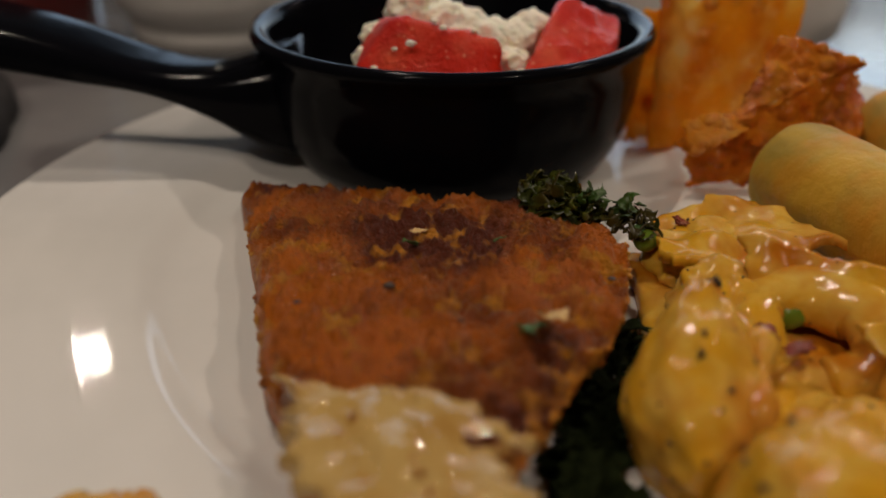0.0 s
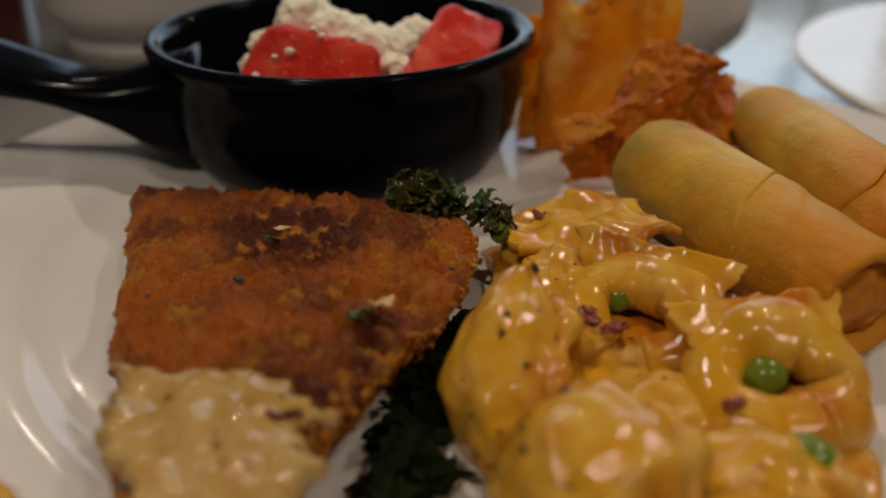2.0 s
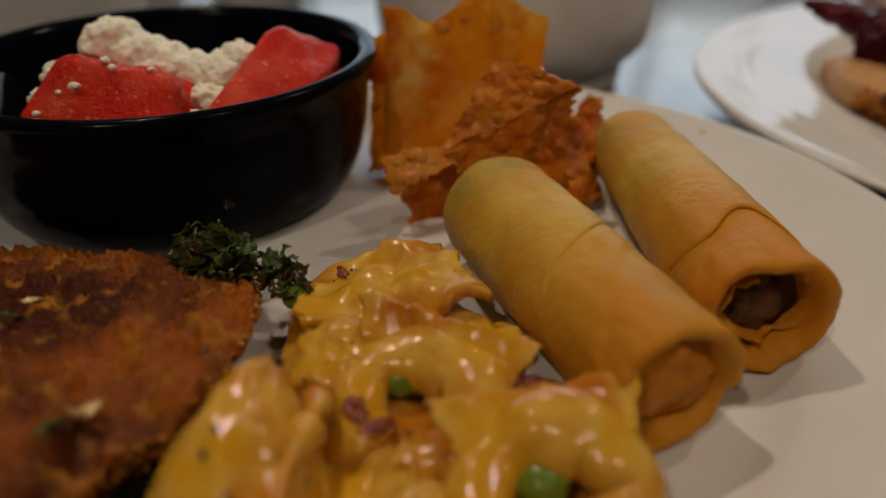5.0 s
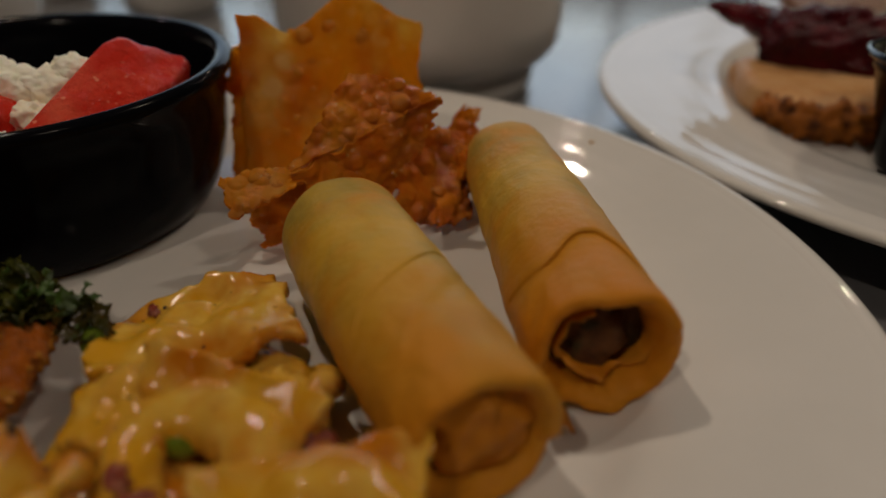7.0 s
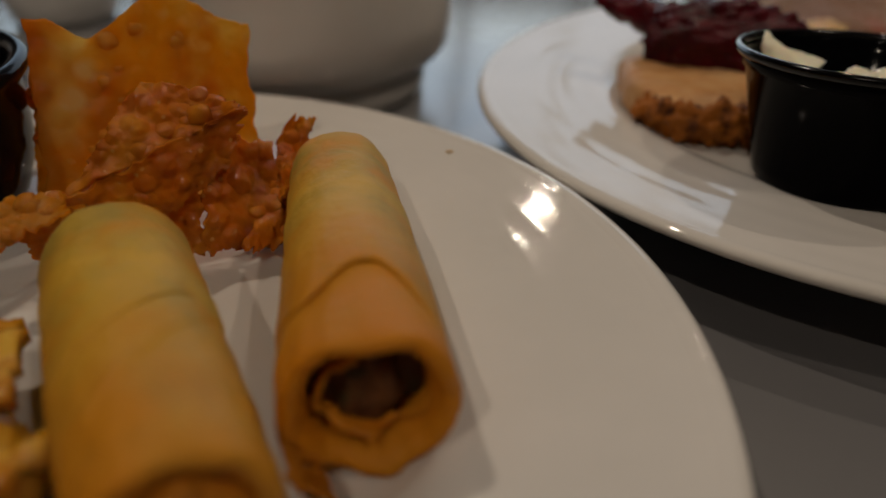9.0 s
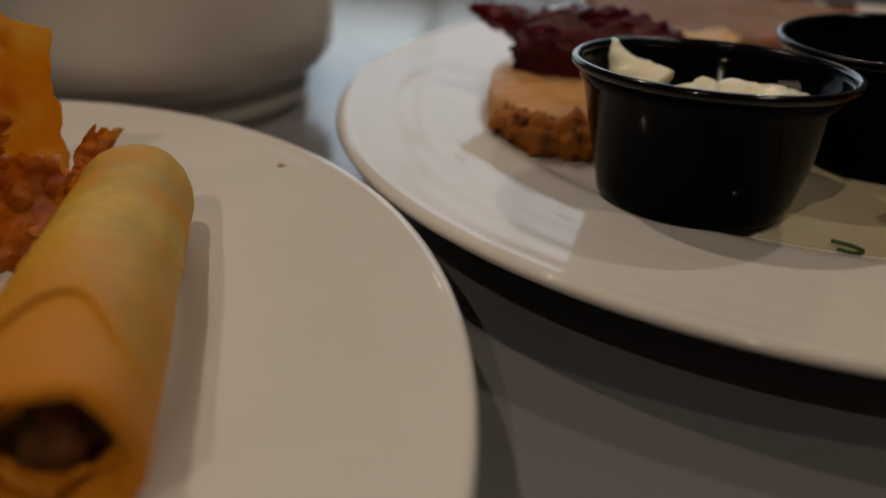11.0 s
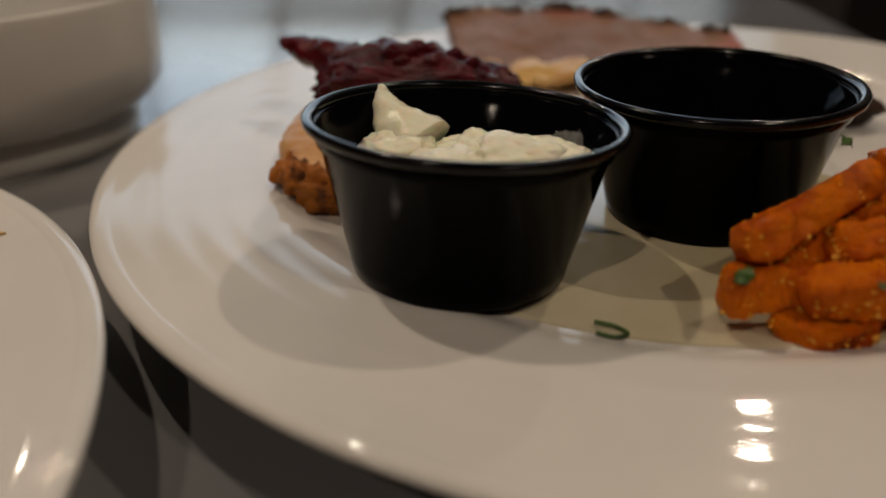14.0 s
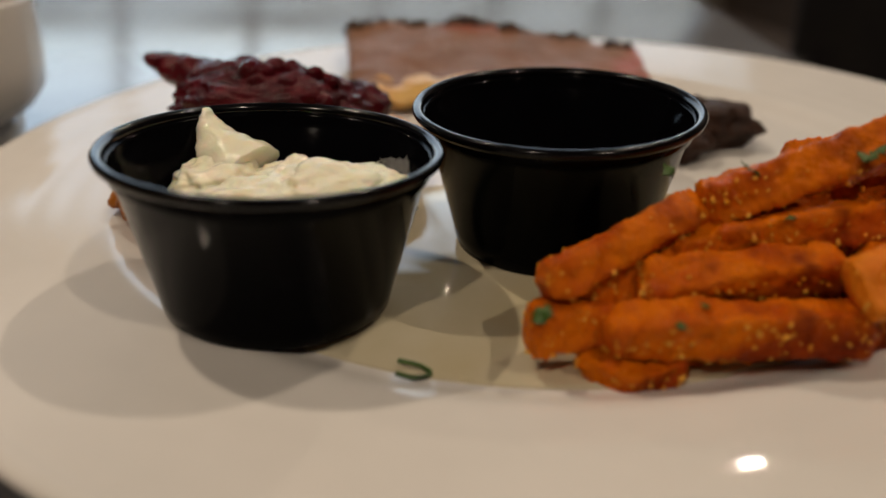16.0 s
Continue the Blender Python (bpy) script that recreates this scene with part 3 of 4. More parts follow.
def pillow_pasta(centre, size, turn, lean, seed, point=0.0, rough=0.22, flecks=14, fleck=(0.00025, 0.0006), label="glossy yellow filled pasta pillow in cream sauce"):
    """A plump pasta pillow with a pinched seam running over it."""
    t = thing("tortellini", pose(*centre), label, "pasta", TG)
    m = Euler((radians(lean), 0, radians(turn))).to_matrix().to_4x4()
    body = blob(size, sub=5, rough=rough, freq=1.4, seed=seed, octaves=3)
    for v in body.verts:
        far = v.co.y / size[1]
        v.co.x *= 1 - point * max(-0.3, far)
        v.co.z += point * 0.25 * size[2] * far
    body = moved(body, m)
    flecks = scatter(body, flecks, fleck, int(seed * 11), 0.5, 0.1)
    part("body", body, PASTA, t)
    tagged(part("pepper", flecks, PEPPER, t, "black pepper flecks"), kind="stuff")
    sx, sy, sz = size
    seam = curve_points([(sx * 0.62, sy * 0.85, -sz * 0.25), (sx * 0.85, sy * 0.35, sz * 0.42), (sx * 0.78, -sy * 0.3, sz * 0.55), (sx * 0.6, -sy * 0.8, sz * 0.1)], 26)
    part("seam", moved(sweep(seam, [0.0022 + 0.0009 * math.sin(k * 0.7 + seed) for k in range(26)], 12, 1.0, 0.0009, 140), m), PASTA, t)
    return t


pillow_pasta((0.0400, 0.0995, 0.0305), (0.0105, 0.0190, 0.0125), -12, 14, 1.0, 0.55, 0.13, 26, (0.0004, 0.0010))
pillow_pasta((0.0490, 0.0700, 0.0315), (0.0135, 0.0150, 0.0125), 12, -10, 2.0, 0.2, 0.16, 16, (0.0004, 0.0010))
ring_pasta((0.0850, 0.0955, 0.0285), 0.0108, 0.0066, 22, 8, 3.0, label="glossy yellow pasta ring with a pea in its hollow")
ring_pasta((0.0660, 0.1155, 0.0285), 0.0108, 0.0060, 25, -28, 4.0, 0.35)
pillow_pasta((0.0560, 0.1500, 0.0250), (0.0125, 0.0105, 0.0072), 20, 0, 5.0)
pillow_pasta((0.0640, 0.0900, 0.0245), (0.0110, 0.0100, 0.0065), 30, 0, 6.0)
pillow_pasta((0.0745, 0.1360, 0.0245), (0.0105, 0.0090, 0.0062), -20, 0, 7.0)
pillow_pasta((0.0530, 0.1270, 0.0265), (0.0095, 0.0105, 0.0085), -15, 12, 8.0)
pillow_pasta((0.0720, 0.0700, 0.0280), (0.0120, 0.0110, 0.0085), 0, 0, 9.0)
t = thing("pasta_bow", pose(0.0615, 0.1490, 0.0290), "ruffled flat pasta piece coated in cream sauce", "pasta", TG)
part("ruffle", sheet(((-0.0190, 0.0125, -0.002), (0.0120, 0.0175, 0.0010), (0.0195, -0.0100, 0.0030), (-0.0150, -0.0140, 0.0020)), 0.0024, 70, 50, wave=(0.0056, 66), grain=(0.0001, 260), rag=0.0020, seed=11.0), PASTA, t)
# sauce between the pieces
solid("cream_sauce", loaf([(0.040, 0.070, 0.160, 0.160, 0.0225), (0.040, 0.082, 0.135, 0.135, 0.0250), (0.036, 0.090, 0.110, 0.110, 0.0255), (0.034, 0.098, 0.090, 0.090, 0.0250), (0.036, 0.088, 0.066, 0.066, 0.0262), (0.045, 0.075, 0.052, 0.052, 0.0245)],
                          plate_height, 70, 80, 0.4, (0.0022, 100), (0.0001, 300), 8.0), PASTA, "yellow cream sauce pooled between pasta pieces", "sauce")


def pea(x, y, z, r, seed):
    return solid("green_pea", blob((r, r, r * 0.94), (x, y, z), 3, 0.06, 1.6, seed), PEA, "wrinkled olive green pea among the pasta", "pea", "green peas")


pea(0.0828, 0.0970, 0.0290, 0.0042, 1.0)
pea(0.0632, 0.1215, 0.0298, 0.0034, 2.0)
pea(0.0800, 0.0740, 0.0318, 0.0038, 4.0)
pea(0.0430, 0.1485, 0.0300, 0.0026, 5.0)
for k, (x, y, z, s) in enumerate(((0.0830, 0.1165, 0.0320, 0.0042), (0.0560, 0.1135, 0.0325, 0.0034), (0.0595, 0.1080, 0.0330, 0.0026), (0.0520, 0.1555, 0.0325, 0.0022), (0.0735, 0.0860, 0.0335, 0.0022), (0.0790, 0.1100, 0.0325, 0.0026))):
    solid("bacon_bit", blob((s * 0.9, s * 0.5, s * 0.28), (x, y, z - 0.0014), 4, 0.75, 1.7, 20 + k, k * 1.7), BACON, "dark red bacon bit in cream sauce", "bacon bit", "bacon bits")

# ---- spring rolls ----


def spring_roll(p0, p1, r0, r, label, seed, closed_far=True, flap=(0.52, 0.80, 55, 150), tip=False, fill=None, depth=0.86):
    """A fried roll from its far end to its open near end: wrapped skin with a seam, rolled lip, hollow and filling."""
    p0, p1 = Vector(p0), Vector(p1)
    t = thing("spring_roll", Matrix.Translation((p0 + p1) / 2 - Vector((0, 0, r))), label, "spring roll", "fried spring rolls")
    o = (p0 + p1) / 2 - Vector((0, 0, r))
    axis = (p1 - p0).normalized()
    side = axis.cross(Vector((0, 0, 1))).normalized()
    up = side.cross(axis)
    Ln = (p1 - p0).length
    seg = 96

    def ring_at(bm, s, rr, inner=False):
        out = []
        for k in range(seg):
            a = 2 * math.pi * k / seg
            seam = (a / (2 * math.pi) + s * 0.9 + 0.1) % 1.0
            q = rr * (r0 + (r - r0) * min(1, max(0, s))) / r * (1 + 0.035 * fract(Vector((math.cos(a) * 1.2, math.sin(a) * 1.2, s * 3 + seed)), 0.9, 2, 3) + 0.010 * noise.noise(Vector((math.cos(a) * 5, math.sin(a) * 5, s * 6 + seed)))) + (0.0 if inner else 0.0004 * (seam - 0.5))
            crease = fract(Vector((math.cos(a) * 2.2 + s * 2.5, math.sin(a) * 2.2, s * 1.4 + seed * 3)), 0.8, 2.0, 3)
            end = max(0.0, (s - 0.86) / 0.14) ** 2
            q += r * (-0.004 * max(0.0, 1 - abs(crease) / 0.14) + end * 0.075 * fract(Vector((math.cos(a) * 1.4, math.sin(a) * 1.4, seed + 5)), 0.9, 2, 3))
            reach = end * 0.0020 * fract(Vector((math.cos(a) * 1.1, math.sin(a) * 1.1, seed + 8)), 0.9, 2, 3)
            sag = 0.97 - 0.06 * max(0, s - 0.5) * (1 + math.cos(a))
            out.append(bm.verts.new(p0 + axis * (s * Ln + reach) + (side * math.cos(a) + up * math.sin(a) * sag) * q - o))
        return out

    prof = []
    if closed_far:
        prof += [(-0.025, 0.25), (-0.022, 0.55), (-0.008, 0.80), (0.02, 0.93)]
    else:
        prof += [(-0.01, 0.55), (-0.012, 0.82), (0.0, 0.93)]
    prof += [(0.05 + 0.90 * k / 80, 0.955 + 0.05 * math.sin(k / 80 * 2.2) + 0.010 * math.sin(k * 0.4 + seed)) for k in range(81)]
    prof += [(0.975, 1.0), (0.992, 0.985), (1.0, 0.94), (1.0, 0.88), (0.994, 0.81), (0.978, 0.75)]
    bm = bmesh.new()
    rings = [ring_at(bm, s, r * k) for s, k in prof] + [ring_at(bm, s, r * k, True) for s, k in ((0.95, 0.70), (0.90, 0.66), (0.84, 0.60))]
    for a, b in zip(rings, rings[1:]):
        for k in range(seg):
            bm.faces.new((a[k], a[(k + 1) % seg], b[(k + 1) % seg], b[k]))
    bm.faces.new(rings[0][::-1])
    part("wrapper", bm, ROLLSKIN, t)
    c = p0 + axis * (depth * Ln) - o
    part("filling", moved(blob((r * 0.72, r * 0.5, r * 0.72), (0, 0, 0), 4, 0.35, 2.2, seed), Matrix.Translation(c)), fill or FILLING, t, "dark savoury filling")
    # the loose curl of skin inside the mouth
    bm = bmesh.new()
    lay = []
    for out in (0.0, 0.0007):
        g = []
        for k in range(60):
            a = 1.2 + 0.11 * k
            rr = r * (0.76 - 0.050 * (a - 1.2) + 0.13 * fract(Vector((a * 0.7, seed, 4)), 0.9, 2, 2)) + out
            d = side * math.cos(a) + up * math.sin(a) * 0.9
            lip = 0.955 + 0.035 * fract(Vector((a * 1.3, seed, 9)), 0.9, 2, 3)
            g.append([bm.verts.new(p0 + axis * (Ln * (lip - 0.12 * v)) + d * (rr - 0.0010 * v) - o) for v in (0, 0.2, 0.5, 1)])
        lay.append(g)
    for g in lay:
        for p, q in zip(g, g[1:]):
            for v in range(3):
                bm.faces.new((p[v], p[v + 1], q[v + 1], q[v]))
    for p, q, u, w in zip(lay[0], lay[0][1:], lay[1], lay[1][1:]):
        bm.faces.new((p[0], q[0], w[0], u[0]))
    part("inner_curl", bm, ROLLEDGE, t)
    # the outer flap of skin
    s0, s1, a0, a1 = flap
    bm = bmesh.new()
    lay = []
    for lift in (0.00005, -0.0005):
        g = []
        for j in range(24):
            v = j / 23
            line = []
            for i in range(90):
                u = i / 89
                a = radians(a0 + (a1 - a0) * u)
                cut = 0.05 * fract(Vector((u * 2.0, seed, 1)), 0.9, 2, 3) + (0.10 * math.exp(-((u - 0.56) / 0.12) ** 2) + 0.10 * (0.5 - u) if tip else 0.45 * (u - 0.5))
                s = s0 + (s1 - s0 - cut) * v
                edge = -0.0001 * v ** 6 - 0.0006 * (1 - v) ** 4 - 0.0006 * abs(2 * u - 1) ** 10
                q = (r0 + (r - r0) * s) * (0.955 + 0.05 * math.sin((s - 0.05) / 0.9 * 2.2)) + (0.00004 if tip else -0.00004) + lift + edge + 0.035 * r * fract(Vector((math.cos(a) * 1.2, math.sin(a) * 1.2, s * 3 + seed)), 0.9, 2, 3)
                line.append(bm.verts.new(p0 + axis * (s * Ln) + (side * math.cos(a) + up * math.sin(a)) * q - o))
            g.append(line)
        lay.append(g)
    for g in lay:
        for p, q in zip(g, g[1:]):
            for i in range(89):
                bm.faces.new((p[i], p[i + 1], q[i + 1], q[i]))
    rims = [[ln[0] for ln in g] + g[-1][1:-1] + [ln[-1] for ln in reversed(g)] + g[0][-2:0:-1] for g in lay]
    for k in range(len(rims[0])):
        n = (k + 1) % len(rims[0])
        bm.faces.new((rims[0][k], rims[0][n], rims[1][n], rims[1][k]))
    part("wrapper_flap", bm, ROLLSKIN, t)
    # a fold of skin hanging at the mouth
    e = p1 - o
    part("torn_edge", sheet((e + side * r * 0.55 - up * r * 0.70, e + side * r * 0.95 - up * r * 0.2, e + side * r * 0.85 - up * r * 0.55 + axis * 0.005, e + side * r * 0.45 - up * r * 0.93 + axis * 0.004), 0.0008, 16, 12, wave=(0.0012, 200), grain=(0.0003, 500), rag=0.0012, seed=seed), ROLLEDGE, t)
    return t


spring_roll((0.0858, 0.1820, 0.0322), (0.1074, 0.1120, 0.0320), 0.0140, 0.0127, "golden fried spring roll resting against a wonton chip", 1.0, True, (0.12, 0.55, -40, 215), fill=ROLLEDGE, depth=0.90)
spring_roll((0.1290, 0.2175, 0.0308), (0.1302, 0.1300, 0.0322), 0.0120, 0.0132, "golden fried spring roll with a torn pointed flap", 2.0, False, (0.30, 0.86, -40, 215), True)

# ---- fried wonton chips ----
WG = "fried wonton chips"


def blister(size, at, normal, seed, height=0.66):
    """A dome of puffed dough on a sheet."""
    bm = blob((size, size * 0.88, size * height), sub=3, rough=0.16, freq=1.3, seed=seed, octaves=2)
    return moved(bm, Matrix.Translation(at) @ Vector((0, 0, 1)).rotation_difference(normal).to_matrix().to_4x4())


def leaf_of_chip(t, corners, material, c, puffs, seed, thick=0.0012, sizes=(0.0012, 0.0030), puff=None, both=False, **kw):
    """One leaf of a fried chip, with its blisters as parts of their own."""
    back = Matrix.Translation(-c)
    crisp = part("crisp", moved(sheet(corners, thick, 80, 64, seed=seed, **kw), back), material, t)
    P, n0 = sheet_grid(corners, 80, 64, seed=seed, **kw)
    r = random.Random(int(seed * 100))
    for k in range(puffs):
        i, j = r.randrange(4, 76), r.randrange(4, 60)
        size = r.uniform(*sizes) * (1 if r.random() > 0.2 else 1.5)
        n = (P[j][i + 2] - P[j][i - 2]).cross(P[j + 2][i] - P[j - 2][i]).normalized()
        if n.dot(n0) < 0:
            n = -n
        if both and r.random() < 0.3:
            n = -n
        part("blister", blister(size, P[j][i] - c - n * size * 0.12, n, seed + k), puff or material, crisp, "puffed pale blister")


def chip(label, leaves):
    pts = [p for lf in leaves for p in lf["corners"]]
    c = sum((Vector(p) for p in pts), Vector()) / len(pts)
    c.z = min(p[2] for p in pts)
    t = thing("wonton_chip", Matrix.Translation(c), label, "wonton chip", WG)
    for lf in leaves:
        leaf_of_chip(t, c=c, **lf)
    return t


DARK = dict(material=WONTONDARK, thick=0.0013)
chip("amber fried wonton chip standing upright, translucent and bubbled",
     [dict(corners=((0.0628, 0.2350, 0.0668), (0.1092, 0.2486, 0.0595), (0.1085, 0.2390, 0.0205), (0.0600, 0.2225, 0.0205)), material=WONTON, puff=WONTONPALE, puffs=14, sizes=(0.0012, 0.0022), thick=0.0010, wave=(0.0026, 45), grain=(0.0004, 260), bubbles=0.0008, bubble_scale=190,
           top_edge=lambda u: 0.15 * math.exp(-((u - 0.63) / 0.24) ** 2) - 0.10 * math.exp(-((u - 0.27) / 0.13) ** 2), seed=1.0)])
chip("amber fried wonton chip behind another chip",
     [dict(corners=((0.0585, 0.2440, 0.0560), (0.0760, 0.2480, 0.0600), (0.0740, 0.2390, 0.0205), (0.0560, 0.2300, 0.0205)), material=WONTON, puffs=6, wave=(0.0025, 60), bubbles=0.0011, bubble_scale=200, seed=2.0)])
chip("reddish brown fried wonton chip folded into a sharp ridge",
     [dict(corners=((0.0900, 0.2140, 0.0568), (0.1045, 0.2120, 0.0542), (0.1108, 0.2068, 0.0522), (0.0750, 0.1970, 0.0392)), puffs=9, sizes=(0.0013, 0.0026), wave=(0.0022, 70), grain=(0.0008, 240), bubbles=0.0012, bubble_scale=240, rag=0.0012, seed=3.0, both=True, **DARK),
      dict(corners=((0.0748, 0.1966, 0.0394), (0.1110, 0.2064, 0.0524), (0.1060, 0.2040, 0.0400), (0.0860, 0.1990, 0.0290)), puffs=5, sizes=(0.0012, 0.0026), wave=(0.0032, 60), grain=(0.0008, 240), bubbles=0.0014, bubble_scale=220, rag=0.0026, seed=3.5, **DARK)])
chip("brown crumpled fried wonton chip lying low",
     [dict(corners=((0.0620, 0.1985, 0.0330), (0.0980, 0.2070, 0.0370), (0.0985, 0.2030, 0.0210), (0.0680, 0.1965, 0.0205)), puffs=3, wave=(0.0040, 38), bubbles=0.0016, bubble_scale=200, rag=0.0022, seed=4.0, **DARK)])
chip("small golden blistered wonton chip corner",
     [dict(corners=((0.0606, 0.1925, 0.0402), (0.0745, 0.1962, 0.0412), (0.0765, 0.1905, 0.0385), (0.0632, 0.1862, 0.0338)), material=WONTON, puff=WONTONPUFF, puffs=12, sizes=(0.0009, 0.0017), thick=0.0016, wave=(0.0022, 90), grain=(0.0004, 260), bubbles=0.0011, bubble_scale=230, rag=0.0014, seed=5.0)])
chip("brown folded fried wonton chip between the rolls",
     [dict(corners=((0.0985, 0.2150, 0.0420), (0.1150, 0.2210, 0.0390), (0.1130, 0.2050, 0.0205), (0.0970, 0.2030, 0.0210)), puffs=3, wave=(0.0040, 40), bubbles=0.0017, bubble_scale=190, rag=0.0018, seed=6.0, **DARK)])
chip("brown rolled wonton crisp with many small pale blisters",
     [dict(corners=((0.1175, 0.2300, 0.0405), (0.1240, 0.2340, 0.0395), (0.1165, 0.2030, 0.0215), (0.1055, 0.1990, 0.0215)), puffs=26, sizes=(0.0008, 0.0016), wave=(0.0030, 80), grain=(0.0008, 300), bubbles=0.0014, bubble_scale=300, rag=0.0016, seed=7.0, **DARK),
      dict(corners=((0.1185, 0.2325, 0.0385), (0.1235, 0.2300, 0.0392), (0.1180, 0.2100, 0.0300), (0.1085, 0.2070, 0.0260)), puffs=14, sizes=(0.0008, 0.0015), wave=(0.0026, 90), grain=(0.0008, 300), bubbles=0.0012, bubble_scale=300, rag=0.0014, seed=7.5, **DARK)])

# ---- watermelon and feta in the skillet ----


def chunk(points, label, seed):
    bm = bmesh.new()
    for p in points:
        bm.verts.new(p)
    bmesh.ops.convex_hull(bm, input=bm.verts)
    bmesh.ops.dissolve_limit(bm, angle_limit=0.05, verts=bm.verts, edges=bm.edges)
    bmesh.ops.bevel(bm, geom=list(bm.edges), offset=0.0022, segments=3, profile=0.5, affect="EDGES")
    bmesh.ops.triangulate(bm, faces=bm.faces)
    for _ in range(4):
        long = [e for e in bm.edges if e.calc_length() > 0.0022]
        if not long:
            break
        bmesh.ops.subdivide_edges(bm, edges=long, cuts=1)
        bmesh.ops.triangulate(bm, faces=bm.faces)
    for v in bm.verts:
        v.co += Vector((1, 0.6, 1)) * 0.0015 * fract(v.co * 100 + Vector((seed, 0, 0)), 0.9, 2, 3) + Vector((0.3, 0.3, 1)) * 0.00025 * noise.noise(v.co * 600)
    return solid("watermelon_chunk", bm, MELON, label, "watermelon", "watermelon chunks")


chunk([(-0.0230, 0.1945, 0.0300), (0.0170, 0.1900, 0.0300), (-0.0240, 0.1925, 0.0500), (0.0165, 0.1885, 0.0500), (-0.0117, 0.2027, 0.0657), (0.0135, 0.1975, 0.0600), (-0.0200, 0.2180, 0.0590), (0.0150, 0.2150, 0.0540), (-0.0200, 0.2180, 0.0300), (0.0150, 0.2150, 0.0300)],
      "red watermelon chunk in the black skillet", 1.0)
chunk([(0.0205, 0.1960, 0.0300), (0.0400, 0.2030, 0.0300), (0.0180, 0.1900, 0.0520), (0.0455, 0.2045, 0.0525), (0.0317, 0.2279, 0.0648), (0.0512, 0.2320, 0.0580), (0.0400, 0.2380, 0.0550), (0.0330, 0.2360, 0.0300), (0.0420, 0.2360, 0.0300)],
      "red watermelon chunk with a flat cut face in the skillet", 2.0)
lumps = [(-0.0075, 0.2255, 0.0610, 0.0085), (-0.0010, 0.2230, 0.0585, 0.0080), (0.0060, 0.2200, 0.0560, 0.0075), (0.0125, 0.2180, 0.0545, 0.0070), (0.0190, 0.2180, 0.0545, 0.0065), (0.0245, 0.2215, 0.0575, 0.0052), (-0.0175, 0.2130, 0.0570, 0.0042), (-0.0200, 0.2060, 0.0530, 0.0036), (0.0180, 0.2080, 0.0510, 0.0050)]
feta = thing("feta_crumble", pose(0.002, 0.218, 0.045), "heap of crumbled creamy feta on the watermelon", "feta")
for k, (x, y, z, s) in enumerate(lumps):
    part("crumb", blob((s, s * 0.9, s * 0.85), (x - 0.002, y - 0.218, z - 0.045), 5, 0.22, 1.8, k + 3.0, octaves=4), FETA, feta)
for k, (x, y, z, s) in enumerate(((-0.0080, 0.1950, 0.0600, 0.0016), (0.0000, 0.1985, 0.0630, 0.0013), (-0.0120, 0.1955, 0.0585, 0.0010), (0.0190, 0.1900, 0.0545, 0.0014), (-0.0170, 0.1930, 0.0545, 0.0012), (0.0155, 0.1895, 0.0520, 0.0011), (-0.0020, 0.2010, 0.0640, 0.0014), (0.0080, 0.2010, 0.0615, 0.0012))):
    solid("feta_crumb", blob((s * 0.75, s * 0.6, s * 0.5), (x, y, z - 0.0003), 3, 0.45, 1.9, k + 9.0), FETA, "tiny white feta crumb stuck to the watermelon", "feta", "feta crumbs")

# ---- wilted greens under the fish, spread to stand in for the gap's shade ----
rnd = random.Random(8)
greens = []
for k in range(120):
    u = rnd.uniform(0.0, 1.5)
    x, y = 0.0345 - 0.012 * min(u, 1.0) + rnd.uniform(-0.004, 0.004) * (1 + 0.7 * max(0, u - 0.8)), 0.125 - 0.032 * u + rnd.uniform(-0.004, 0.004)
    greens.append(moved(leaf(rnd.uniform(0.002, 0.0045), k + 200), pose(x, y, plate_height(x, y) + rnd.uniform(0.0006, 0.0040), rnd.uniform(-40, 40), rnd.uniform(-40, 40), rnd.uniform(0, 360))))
solid("greens_gap_shade", merge(*greens), SHADEGREENS, "wilted greens, darkened to stand in for shade beside the fish", "greens", kind="stuff")

# ---- parsley and garlic on the fish ----
rnd = random.Random(5)
leaves = []
for k in range(130):
    big = k < 46
    u = rnd.uniform(0.0, 0.32) if big else rnd.uniform(0.0, 1.0)
    x, y = 0.0205 + 0.024 * u + rnd.gauss(0, 0.0018), 0.1630 - 0.014 * u + rnd.gauss(0, 0.0030)
    z = 0.0318 + (rnd.uniform(0, 0.0052) if big else rnd.uniform(0, 0.0022))
    leaves.append(moved(leaf(rnd.uniform(0.0026, 0.0042) if big else rnd.uniform(0.0012, 0.0026), k), pose(x, y, z, rnd.uniform(-60, 60), rnd.uniform(-50, 50), rnd.uniform(0, 360))))
solid("fried_parsley_clump", merge(*leaves), DARKHERB, "crisp dark green parsley clump on the fish", "herb garnish", kind="stuff")
fresh = []
for k in range(26):
    u = rnd.random()
    fresh.append(moved(leaf(rnd.uniform(0.0010, 0.0022), k + 500), pose(0.024 + 0.020 * u + rnd.uniform(-0.003, 0.003), 0.1635 - 0.012 * u + rnd.uniform(-0.004, 0.003), 0.0345 + rnd.uniform(-0.001, 0.003), rnd.uniform(-60, 60), rnd.uniform(-60, 60), rnd.uniform(0, 360))))
solid("chopped_parsley", merge(*fresh), HERB, "brighter green chopped parsley on the fish", "herb garnish", kind="stuff")
